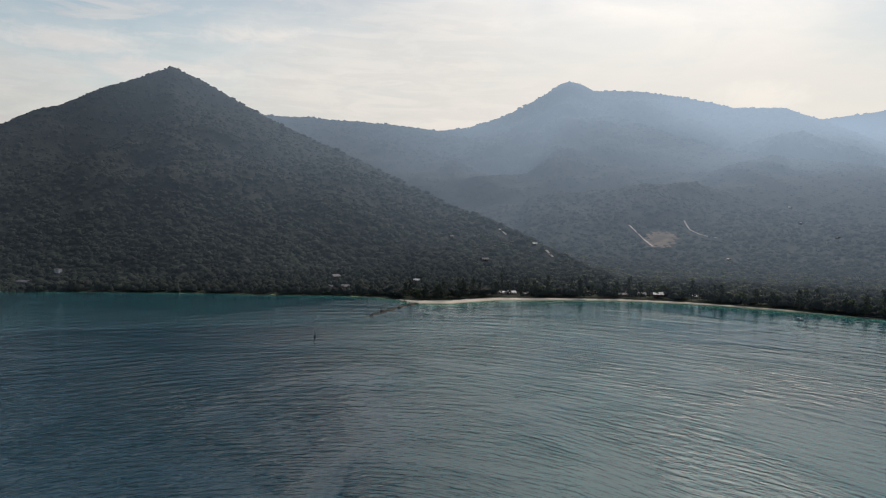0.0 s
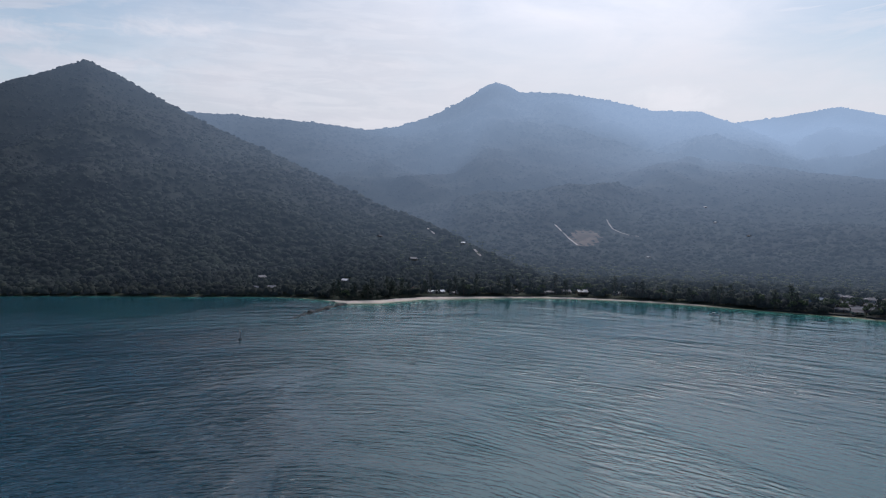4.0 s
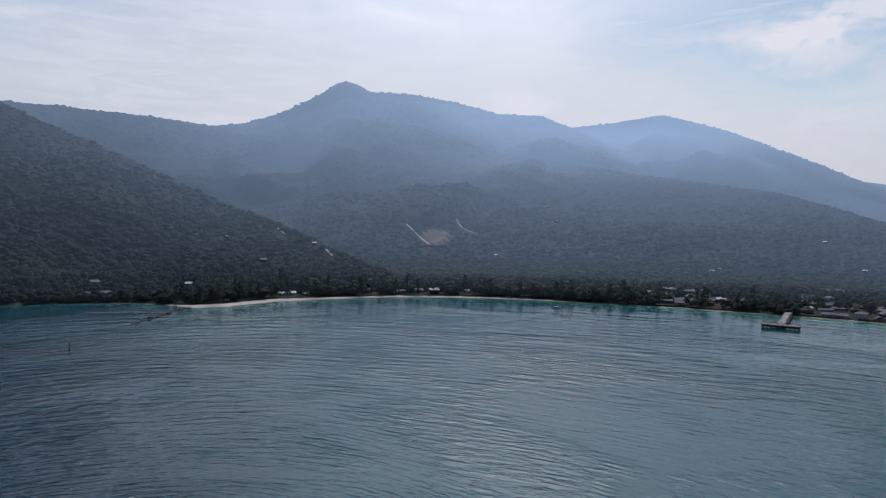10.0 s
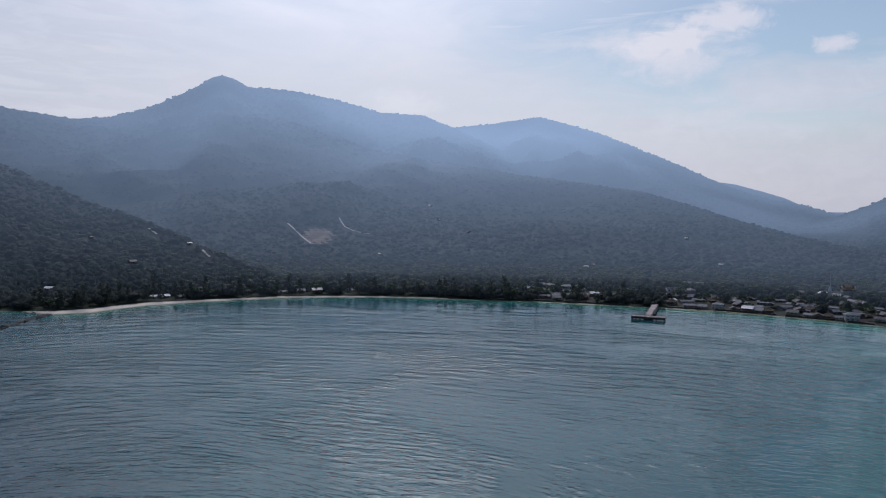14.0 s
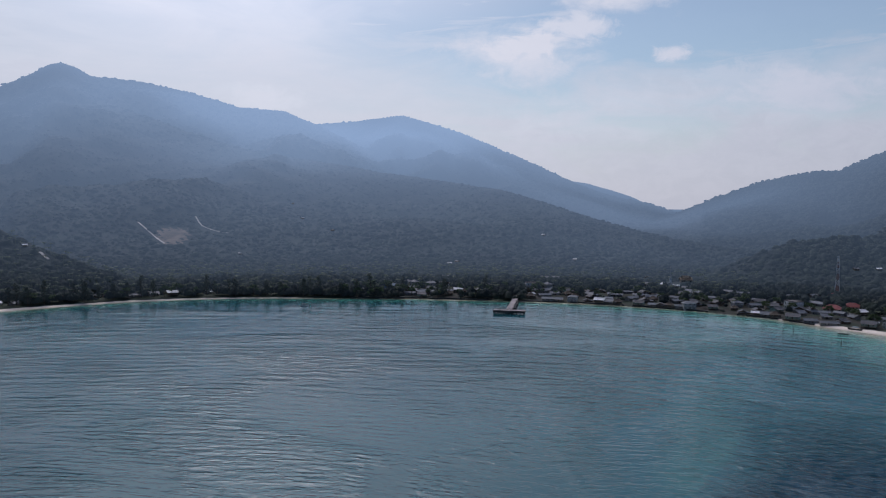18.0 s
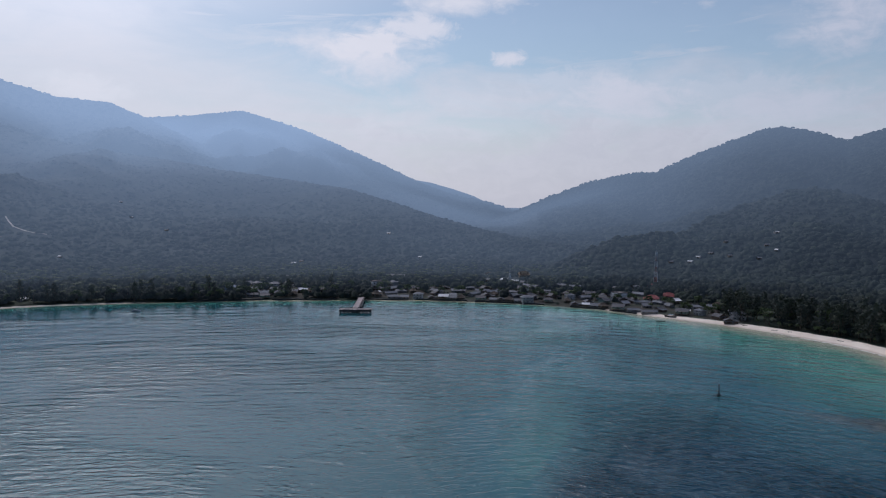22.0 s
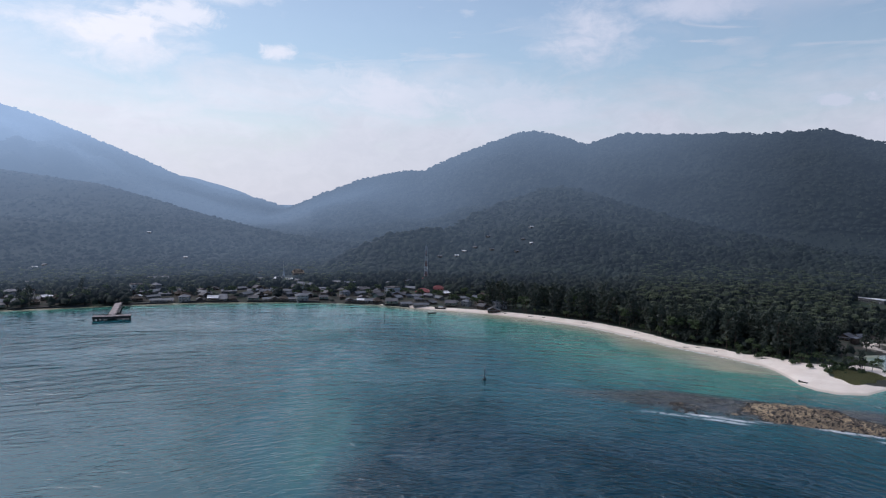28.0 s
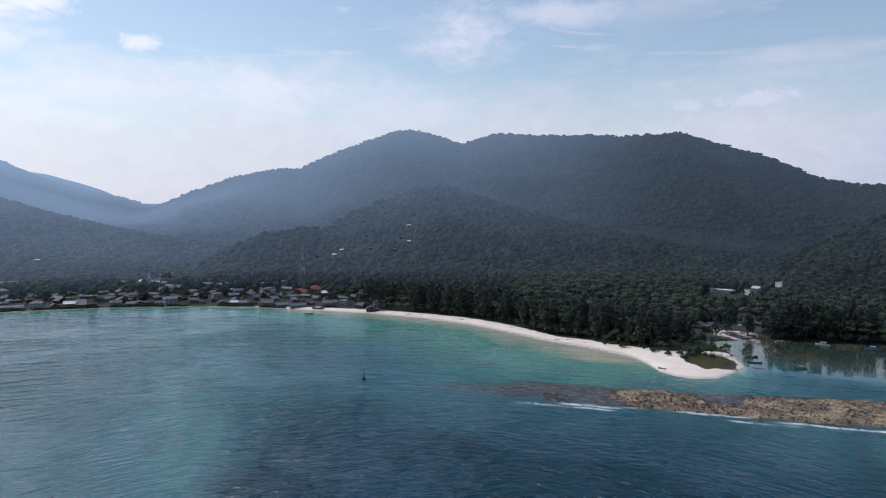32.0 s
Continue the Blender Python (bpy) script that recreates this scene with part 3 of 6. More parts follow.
# ---- forest crowns, joined ----
def dome(seed, lobes=12, rings=2):
    """A lumpy half crown: a ring or two and a top."""
    rs = np.random.RandomState(seed)
    v, f = [], []
    for j in range(rings + 1):
        a = (j / (rings + 0.6)) * 1.45
        for i in range(lobes):
            t = 2 * math.pi * (i + 0.5 * j) / lobes
            k = 1 + rs.uniform(-0.36, 0.30)
            v.append((math.cos(t) * math.cos(a) * k, math.sin(t) * math.cos(a) * k, math.sin(a) * (1 + rs.uniform(-0.3, 0.3)) + rs.uniform(-0.16, 0.10)))
    v.append((rs.uniform(-0.25, 0.25), rs.uniform(-0.25, 0.25), 1.0 + rs.uniform(-0.1, 0.2)))
    for j in range(rings):
        for i in range(lobes):
            a, b, c, d = j * lobes + i, j * lobes + (i + 1) % lobes, (j + 1) * lobes + i, (j + 1) * lobes + (i + 1) % lobes
            f += [(a, b, c), (b, d, c)]
    for i in range(lobes):
        f.append((rings * lobes + i, rings * lobes + (i + 1) % lobes, len(v) - 1))
    return np.array(v), np.array(f)


def leafy(seed, n, leaf, tall=1.0):
    """A crown of loose leaf sprays round an uneven shell."""
    rs = np.random.RandomState(seed)
    v, f = [], []
    for i in range(n):
        t, c = rs.uniform(0, 2 * math.pi), rs.uniform(-0.15, 1.0)
        q = math.sqrt(max(0, 1 - c * c))
        p = np.array([math.cos(t) * q, math.sin(t) * q, c * tall]) * rs.uniform(0.62, 1.05)
        out = p / np.linalg.norm(p) + rs.normal(0, 0.45, 3)
        out /= np.linalg.norm(out)
        a = np.cross(out, rs.normal(0, 1, 3))
        a /= np.linalg.norm(a)
        b = np.cross(out, a)
        w, h = leaf * rs.uniform(0.7, 1.3), leaf * rs.uniform(0.5, 1.0)
        k = len(v)
        v += [p - a * w - b * h * 0.6, p + a * w * 0.8 - b * h, p + a * w + b * h * 0.7 - out * 0.12, p - a * w * 0.7 + b * h - out * 0.12]
        f.append((k, k + 1, k + 2, k + 3))
    return np.array(v), np.array(f)


def scatter(n, az0, az1, r0, r1, seed):
    rs = np.random.RandomState(seed)
    az = rs.uniform(az0, az1, n)
    r = np.sqrt(rs.uniform(r0 * r0, r1 * r1, n))
    return az, r, rs


def crowns(name, az, r, size, rs, mat, protos, label, sink=0.25, tall=1.25):
    vs, fs, base = [], [], 0
    which = rs.randint(0, len(protos), len(az))
    sink = sink + 0.42 * np.clip((r - 1250) / 450, 0, 1)
    z0 = height(az, r)
    sink = np.where(z0 > 12, np.maximum(sink, 0.3), sink)
    for k, (pv, pf) in enumerate(protos):
        m = which == k
        n = int(m.sum())
        if not n:
            continue
        t = rs.uniform(0, 2 * math.pi, n)
        s = size[m]
        h = s * rs.uniform(0.6 * tall, tall, n)
        x = pv[None, :, 0] * np.cos(t)[:, None] - pv[None, :, 1] * np.sin(t)[:, None]
        y = pv[None, :, 0] * np.sin(t)[:, None] + pv[None, :, 1] * np.cos(t)[:, None]
        px, py = r[m] * np.sin(np.radians(az[m])), r[m] * np.cos(np.radians(az[m]))
        out = np.stack([px[:, None] + x * s[:, None], py[:, None] + y * s[:, None], (z0[m] + s * 0.5)[:, None] + pv[None, :, 2] * h[:, None] - (sink[m] * s)[:, None]], -1)
        vs.append(out.reshape(-1, 3))
        fs.append((pf[None] + (np.arange(n) * len(pv))[:, None, None] + base).reshape(-1, pf.shape[1]))
        base += n * len(pv)
    ob = mesh_object(name, np.concatenate(vs), np.concatenate(fs), mat)
    return tagged(ob, label, "forest", kind="stuff")


# ---- where houses, clearings and single trees stand ----
def spot(az, el):
    """The place where a look from the eye along a bearing and slope meets the ground."""
    r = np.arange(430, 3600, 2.0)
    hit = np.nonzero((height(np.full_like(r, az), r) >= EYE + r * math.tan(radians(el))) & (inland(np.full_like(r, az), r) > 1))[0]
    return float(r[hit[0]]) if len(hit) else 900.0


# bearing, slope to the foot, house pattern
WATERFRONT = [(46.4, -7.3, 2), (47.3, -7.3, 0), (48.4, -7.5, 3), (49.5, -7.5, 1), (50.5, -7.6, 4), (51.2, -7.4, 0), (51.9, -7.45, 5), (53.5, -7.45, 6), (54.5, -7.5, 0), (55.1, -7.4, 1), (55.8, -7.4, 5),
              (56.6, -7.45, 2), (57.2, -7.55, 3), (61.0, -7.7, 1), (61.9, -7.8, 4), (62.6, -7.6, 0), (63.2, -7.7, 5), (64.4, -8.0, 6), (65.5, -8.0, 2), (66.5, -7.8, 0), (67.5, -8.05, 1), (69.4, -8.0, 7), (71.5, -8.0, 5), (72.8, -7.9, 0)]
BEHIND = [(49.8, -7.1, 2), (52.6, -6.8, 2), (57.3, -6.65, 14), (60.4, -7.1, 1), (60.1, -6.45, 9), (61.0, -6.5, 9), (57.5, -6.6, 0), (62.0, -6.95, 2), (64.4, -7.3, 10), (65.9, -6.95, 9), (66.9, -7.25, 11), (68.1, -7.0, 11), (67.2, -6.3, 11),
          (64.2, -6.5, 0), (65.6, -6.35, 2), (68.6, -7.4, 4), (70.6, -6.3, 0), (71.7, -7.5, 5), (73.5, -6.9, 1), (54.0, -6.15, 9), (55.4, -6.1, 7), (56.2, -6.15, 7), (56.9, -6.25, 0), (54.1, -5.6, 1), (46.4, -5.9, 9), (47.4, -5.95, 9)]
WEST_QUARTER = [(33.7, -6.95, 12), (34.4, -6.2, 9), (35.0, -6.4, 0), (35.7, -6.6, 3), (36.3, -6.1, 9), (37.1, -6.1, 7), (37.1, -7.2, 2), (36.4, -7.25, 9), (38.1, -6.5, 1), (38.5, -7.1, 0), (39.2, -7.05, 4), (39.8, -7.1, 5), (40.8, -7.1, 1),
                (41.7, -6.6, 0), (45.1, -6.7, 10), (45.1, -7.2, 7), (46.4, -6.6, 3), (32.5, -7.1, 5), (38.5, -4.8, 7), (39.1, -4.65, 0), (38.4, -6.0, 9), (35.4, -7.0, 1)]
HILLSIDE = [(69.6, -4.2, 7), (70.2, -3.85, 7), (71.1, -3.5, 0), (72.4, -3.65, 0), (72.1, -2.65, 0), (74.9, -2.8, 0), (75.6, -3.15, 7), (75.5, -1.8, 7), (68.2, -4.3, 0), (46.0, -2.4, 7), (48.5, -4.3, 7), (29.1, -2.2, 0), (7.4, -3.2, 7), (26.0, -0.1, 7),
            (26.7, -1.25, 7), (22.0, -4.05, 7), (0.7, -2.7, 0), (3.4, -4.55, 0), (74.4, -3.8, 0)]
BEACHSIDE = [(-28.5, -5.1, 10), (-30.6, -5.85, 9), (-8.8, -6.8, 9), (-7.8, -6.8, 0), (-8.6, -6.0, 0), (-2.0, -6.3, 7), (3.5, -7.05, 5), (4.9, -7.2, 7), (5.6, -7.2, 7), (6.7, -7.25, 0), (12.0, -7.0, 1), (14.4, -7.1, 9), (15.7, -7.05, 0), (17.0, -7.1, 4), (19.6, -7.0, 7)]
LAGOONSIDE = [(99.9, -6.45, 13), (101.9, -6.5, 10), (102.3, -6.1, 7), (103.9, -5.8, 10), (98.3, -9.2, 1), (102.1, -8.7, 1), (101.5, -7.8, 1), (104.2, -8.85, 10), (99.2, -9.0, 0)]
PLACES = []
for rows in (WATERFRONT, BEHIND, WEST_QUARTER, HILLSIDE, BEACHSIDE, LAGOONSIDE):
    for a, e, k in rows:
        r0 = spot(a, e)
        PLACES.append((a, float(shore(a)) + 6.5 if rows is WATERFRONT and a < 66 else max(r0, float(shore(a)) + 7) if a < 90 else r0, k))
more = random.Random(5)
for _ in range(900):
    a = more.choice((more.uniform(35, 38.5), more.uniform(45, 74), more.uniform(45, 74), more.uniform(45, 74), more.uniform(52, 70)))
    r0 = float(shore(a)) + more.uniform(8, 85)
    if all((r0 - p[1]) ** 2 + (radians(a - p[0]) * r0) ** 2 > 15 ** 2 for p in PLACES) and len(PLACES) < 178:
        PLACES.append((a, r0, more.choice((0, 1, 1, 2, 2, 3, 1, 5, 6, 9, 9, 2))))
PX = np.array([polar(a, r0)[:2] for a, r0, k in PLACES + [(55.8, 935, 9), (55.8, 910, 9), (56.9, 938, 9)]])

# bare strips on the hillside: tracks and a cleared field (bearing, slope)
TRACKS = [[(14.7, -1.60), (15.3, -2.15), (15.85, -2.70), (16.5, -3.2)], [(18.75, -1.18), (18.95, -1.55), (19.2, -1.88), (19.8, -2.15), (20.6, -2.38), (21.2, -2.43)], [(4.55, -2.05), (5.1, -2.5)], [(8.3, -3.7), (8.85, -4.25)]]
FIELD = [(15.8, -1.8), (18.5, -2.4), (18.15, -3.25), (16.3, -2.9)]


def densely(points, step):
    out = []
    for (a, b), (c, d) in zip(points, points[1:]):
        n = max(2, int(math.hypot(c - a, d - b) / step))
        out += [(a + (c - a) * i / n, b + (d - b) * i / n) for i in range(n)]
    return out + [points[-1]]


TRACK_PLACES = [[(a, spot(a, e)) for a, e in densely(t, 0.12)] for t in TRACKS]
TX = np.array([polar(a, r0)[:2] for t in TRACK_PLACES for a, r0 in t])
FA, FR = [a for a, e in FIELD], [spot(a, e) for a, e in FIELD]


def occupied(az, r):
    """Where no forest stands: water, sand, the spit, round houses, tracks and the cleared field."""
    d = inland(az, r)
    free = d < sand_width(az) + 4
    free |= (az > 91) & (r < 524 - np.clip(96 - az, 0, 5) * 3)
    x, y = r * np.sin(np.radians(az)), r * np.cos(np.radians(az))
    lot = hash_random(x, y)
    village = (az > 43) & (az < 74) & (d < 125)
    free |= (az > 53.4) & (az < 57.4) & (r > 838) & (r < 932) & (lot < 0.8)
    free |= village & (lot < 0.28)
    for (px, py), place in zip(PX, PLACES + [(55.8, 935, 9), (55.8, 910, 9), (56.9, 938, 9)]):
        near = math.hypot(px, py)
        along, across = (x * px + y * py) / near - near, (x * py - y * px) / near
        free |= (along > (-95 if place[2] == 13 else -52 if px > 0.97 * near else -36 if 0.69 < px / near < 0.95 and near < 860 else -24 if near < 860 else -15)) & (along < 7) & (np.abs(across) < (19 if place[2] == 13 else 8))
    for px, py in TX:
        near = math.hypot(px, py)
        along, across = (x * px + y * py) / near - near, (x * py - y * px) / near
        free |= (along > -17) & (along < 4) & (np.abs(across) < 5)
    free |= (az > 15.9) & (az < 18.3) & (r > min(FR) - 5) & (r < max(FR) + 5) & (lot < 0.985)
    return free


def hash_random(x, y):
    return np.abs(np.sin(x * 12.9898 + y * 78.233) * 43758.5453) % 1.0


def clumped(seed, lumps, size, lobes=5, low=-0.1):
    """A crown of pointed leaf clumps standing out of its upper shell."""
    rs = np.random.RandomState(seed)
    vs, fs, base = [], [], 0
    for i in range(lumps):
        t, c = rs.uniform(0, 2 * math.pi), rs.uniform(low, 1.0)
        q = math.sqrt(max(0, 1 - c * c))
        out = np.array([math.cos(t) * q, math.sin(t) * q, c])
        a = np.cross(out, rs.normal(0, 1, 3))
        a /= np.linalg.norm(a)
        b = np.cross(out, a)
        k = size * rs.uniform(0.7, 1.35)
        mid = out * rs.uniform(0.45, 0.85)
        ring = [mid + (a * math.cos(w) + b * math.sin(w)) * k * rs.uniform(0.6, 1.25) - out * k * rs.uniform(0.0, 0.5) for w in np.arange(lobes) * 2 * math.pi / lobes]
        vs += ring + [mid + out * k * rs.uniform(0.35, 0.8) + rs.normal(0, 0.1, 3) * k]
        fs += [(base + j, base + (j + 1) % lobes, base + lobes) for j in range(lobes)]
        base += lobes + 1
    return np.array(vs), np.array(fs)


PROTO_LEAFY = [clumped(k, 20, 0.34, 4, 0.0) for k in range(8)]
PROTO_NEAR = [dome(k, 7, 2) for k in range(9)] + [clumped(k, 9, 0.50, 4, 0.1) for k in range(2)]
PROTO_MID = [dome(20 + k, 5, 1) for k in range(14)]
PROTO_FAR = [dome(40 + k, 5, 1) for k in range(6)]
az, r, rs = scatter(21000, -36, 114, 700, 900, 3)
ok = ~occupied(az, r)
az, r = az[ok], r[ok]
crowns("forest", az, r, np.minimum(rs.gamma(6, 0.52, len(az)), 4.6), rs, MAT["forest"], PROTO_NEAR, "dense dark green tropical forest crowns", -0.4, 1.3)
az, r, rs = rs.uniform(76, 114, 7500), rs.uniform(440, 705, 7500), rs
ok = ~occupied(az, r)
az, r = az[ok], r[ok]
crowns("forest", az, r, np.minimum(rs.gamma(6, 0.50, len(az)), 4.2), rs, MAT["beach_wood"], PROTO_LEAFY, "dark leafy wood behind the long beach", -0.4, 1.4)
az, r, rs = scatter(86000, -36, 114, 890, 2200, 4)
r = 890 + 1310 * (r * r - 890 ** 2) / (2200 ** 2 - 890 ** 2)
az, r = np.concatenate([az, rs.uniform(-36, 114, 18000)]), np.concatenate([r, rs.uniform(880, 1120, 18000)])
ok = ~occupied(az, r)
az, r = az[ok], r[ok]
crowns("far_forest", az, r, np.clip(rs.gamma(4, 0.85, len(az)), 1.6, 8.0), rs, MAT["far_forest"], PROTO_MID, "hazy forest crowns on the lower mountain slopes", 0.55, 0.80)
az, r, rs = scatter(28000, -30, 112, 2180, 3560, 6)
summit = np.hypot((az - 10) / 1.2, (r - 3000) / 900) < 1
crowns("far_forest", az, r, rs.gamma(8, 0.85, len(az)) * np.where(summit, 0.45, 1.0), rs, MAT["far_forest"], PROTO_FAR, "hazy forest crowns on the far mountains", 0.30, 0.72)

az, r, rs = scatter(26000, 58, 113, 1500, 2600, 8)
crowns("far_forest", az, r, np.clip(rs.gamma(3.2, 1.7, len(az)), 2.0, 8.5), rs, MAT["far_forest"], PROTO_MID, "hazy tall forest crowns on the east ridge", 0.12, 0.70)

# ---- building blocks ----
def plain(name, color, rough=0.8, metal=0.0, vary=0.25, scale=1.5, bump=0.2, far=False):
    """A weathered surface: two scales of variation and a little relief."""
    m, n = material(name)
    co = n.add("ShaderNodeTexCoord").outputs["Object"]
    rnd = n.add("ShaderNodeObjectInfo").outputs["Random"]
    dark = (*[c * (1 - vary) * 0.8 for c in color[:3]], 1)
    light = (*[min(1, c * (1 + vary * 0.5)) for c in color[:3]], 1)
    broad, grain = n.noise(co, scale * 0.3, 4.0), n.noise(co, scale * 4, 5.0, 0.65)
    c = n.mix(n.ramp(broad, 0.35, 0.7), dark, light)
    c = n.mix(n.math("MULTIPLY", rnd, 0.5), c, n.mix(0.5, c, dark))
    c = n.mix(n.ramp(grain, 0.5, 0.75, 0.0, 0.4), c, dark)
    b = finish(n, grain, bump, 0.05, Base_Color=c, Roughness=rough, Metallic=metal)
    # the distant tracks and field emit the same painted haze
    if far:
        painted_haze(n, n.add("ShaderNodeNewGeometry").outputs["Position"], b.outputs[0])
    return m


def tin(name, color, rust=0.2):
    """Corrugated roofing with rust streaks."""
    m, n = material(name)
    co = n.add("ShaderNodeTexCoord").outputs["Object"]
    rnd = n.add("ShaderNodeObjectInfo").outputs["Random"]
    ribs = n.add("ShaderNodeTexWave", dict(bands_direction="X"), Vector=co, Scale=1.2).outputs["Fac"]
    old = n.noise(n.mapping(co, (1.2, 0.25, 1.0)), 0.9, 5.0, 0.6)
    c = n.mix(n.math("MULTIPLY", rnd, 0.55), color, (*[x * 0.55 for x in color[:3]], 1))
    c = n.mix(n.ramp(old, 0.62 - rust * 0.4, 0.85), c, (0.10, 0.055, 0.035, 1))
    finish(n, ribs, 0.6, 0.05, Base_Color=c, Roughness=0.65, Metallic=0.0, Specular_IOR_Level=0.3)
    return m


MAT.update(
    white_wall=plain("white_wall", (0.46, 0.45, 0.43)), cream_wall=plain("cream_wall", (0.27, 0.25, 0.22)), wood_wall=plain("wood_wall", (0.12, 0.085, 0.06)),
    blue_wall=plain("blue_wall", (0.12, 0.22, 0.34)), grey_wall=plain("grey_wall", (0.17, 0.17, 0.17)), green_wall=plain("green_wall", (0.28, 0.38, 0.32)), pink_wall=plain("pink_wall", (0.52, 0.30, 0.25)),
    grey_tin=tin("grey_tin", (0.15, 0.165, 0.185, 1)), white_tin=tin("white_tin", (0.72, 0.73, 0.74, 1), 0.02), rusty_tin=tin("rusty_tin", (0.075, 0.078, 0.088, 1), 0.28), blue_tin=tin("blue_tin", (0.16, 0.22, 0.28, 1), 0.1),
    red_tile=tin("red_tile", (0.23, 0.052, 0.050, 1), 0.15), maroon_tile=tin("maroon_tile", (0.20, 0.06, 0.06, 1), 0.1), brown_thatch=plain("brown_thatch", (0.10, 0.078, 0.06), 0.95, 0, 0.4, 3, 0.8),
    dark_wood=plain("dark_wood", (0.07, 0.05, 0.035)), pale_wood=plain("pale_wood", (0.30, 0.24, 0.17)), concrete=plain("concrete", (0.24, 0.215, 0.20), 0.9, 0, 0.3, 0.8, 0.3), deck_concrete=plain("deck_concrete", (0.44, 0.38, 0.36), 0.9, 0, 0.35, 0.8, 0.3), dark_concrete=plain("dark_concrete", (0.06, 0.064, 0.062), 0.9, 0, 0.35, 0.8, 0.3),
    steel=plain("steel", (0.45, 0.46, 0.47), 0.45, 0.6), white_paint=plain("white_paint", (0.76, 0.76, 0.74), 0.5), black_paint=plain("black_paint", (0.02, 0.022, 0.025), 0.6), green_paint=plain("green_paint", (0.05, 0.20, 0.12), 0.5),
    faded_red=plain("faded_red", (0.34, 0.17, 0.14), 0.7), blue_paint=plain("blue_paint", (0.06, 0.16, 0.34), 0.5), gold=plain("gold", (0.62, 0.45, 0.16), 0.35, 0.7), bark=plain("bark", (0.14, 0.11, 0.085), 0.95, 0, 0.4, 2, 0.7), rubber=plain("rubber", (0.02, 0.02, 0.02), 0.8),
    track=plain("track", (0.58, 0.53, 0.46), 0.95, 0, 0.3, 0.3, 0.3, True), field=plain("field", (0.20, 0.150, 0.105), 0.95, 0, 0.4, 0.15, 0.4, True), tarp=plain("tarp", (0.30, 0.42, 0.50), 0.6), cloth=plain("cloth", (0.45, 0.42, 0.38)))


def glass_pane():
    m, n = material("window_glass")
    finish(n, None, Base_Color=(0.03, 0.04, 0.05, 1), Roughness=0.08, IOR=1.45)
    return m


MAT["glass"] = glass_pane()


class Geo:
    """Collects the faces of one mesh."""

    def __init__(self):
        self.v, self.f = [], []

    def add(self, verts, faces):
        k = len(self.v)
        self.v += [tuple(p) for p in verts]
        self.f += [tuple(i + k for i in f) for f in faces]
        return self

    def box(self, x0, x1, y0, y1, z0, z1, m=None):
        p = [Vector((x, y, z)) for z in (z0, z1) for y in (y0, y1) for x in (x0, x1)]
        if m:
            p = [m @ q for q in p]
        return self.add(p, [(0, 2, 3, 1), (4, 5, 7, 6), (0, 1, 5, 4), (2, 6, 7, 3), (0, 4, 6, 2), (1, 3, 7, 5)])

    def tube(self, a, b, ra, rb=None, n=7, cap=True):
        a, b = Vector(a), Vector(b)
        rb = ra if rb is None else rb
        q = (b - a).to_track_quat("Z", "Y")
        ring = [q @ Vector((math.cos(2 * math.pi * i / n), math.sin(2 * math.pi * i / n), 0)) for i in range(n)]
        fs = [(i, (i + 1) % n, n + (i + 1) % n, n + i) for i in range(n)]
        if cap:
            fs += [tuple(range(n - 1, -1, -1)), tuple(range(n, 2 * n))]
        return self.add([a + p * ra for p in ring] + [b + p * rb for p in ring], fs)

    def lathe(self, profile, n=12):
        """profile: (radius, z) from the bottom to the top."""
        vs = [(r * math.cos(2 * math.pi * i / n), r * math.sin(2 * math.pi * i / n), z) for r, z in profile for i in range(n)]
        fs = [(j * n + i, j * n + (i + 1) % n, (j + 1) * n + (i + 1) % n, (j + 1) * n + i) for j in range(len(profile) - 1) for i in range(n)]
        fs += [tuple(range(n - 1, -1, -1)), tuple(range((len(profile) - 1) * n, len(profile) * n))]
        return self.add(vs, fs)

    def slab(self, a, b, c, d, t):
        """A four-cornered plate of thickness t, below its corners."""
        a, b, c, d = map(Vector, (a, b, c, d))
        n = (b - a).cross(d - a).normalized() * t
        return self.add([a, b, c, d, a - n, b - n, c - n, d - n], [(0, 1, 2, 3), (7, 6, 5, 4), (0, 4, 5, 1), (1, 5, 6, 2), (2, 6, 7, 3), (3, 7, 4, 0)])

    def part(self, name, mat, parent=None, label="", smooth=False):
        me = bpy.data.meshes.new(name)
        me.from_pydata(self.v, [], self.f)
        me.materials.append(MAT[mat] if isinstance(mat, str) else mat)
        if smooth:
            me.polygons.foreach_set("use_smooth", [True] * len(me.polygons))
        me.update()
        ob = new(name, me)
        if parent:
            ob.parent = parent
        if label:
            ob["label"] = label
        return ob


def thing(name, label, category, group=""):
    return tagged(new(name), label, category, group)


def stand(az, r, turn=0.0, z=None, lift=0.0):
    """A pose on the ground at a bearing and distance, front to the sea when turn is 0."""
    x, y, _ = polar(az, r)
    return pose(x, y, (float(height(az, r)) if z is None else z) + lift, 0, 0, -az + turn)


# ---- houses ----
def window(parent, x, y, z, w, h, side=-1):
    g = Geo()
    d = 0.05 * side
    for a in ((x - w / 2 - 0.08, x - w / 2, z, z + h), (x + w / 2, x + w / 2 + 0.08, z, z + h), (x - w / 2 - 0.08, x + w / 2 + 0.08, z + h, z + h + 0.08), (x - w / 2 - 0.08, x + w / 2 + 0.08, z - 0.10, z)):
        g.box(a[0], a[1], min(y, y + 2 * d), max(y, y + 2 * d), a[2], a[3])
    f = g.part("window", "white_paint", parent)
    Geo().box(x - w / 2, x + w / 2, min(y + d * 0.2, y + d), max(y + d * 0.2, y + d), z, z + h).part("pane", "glass", f)


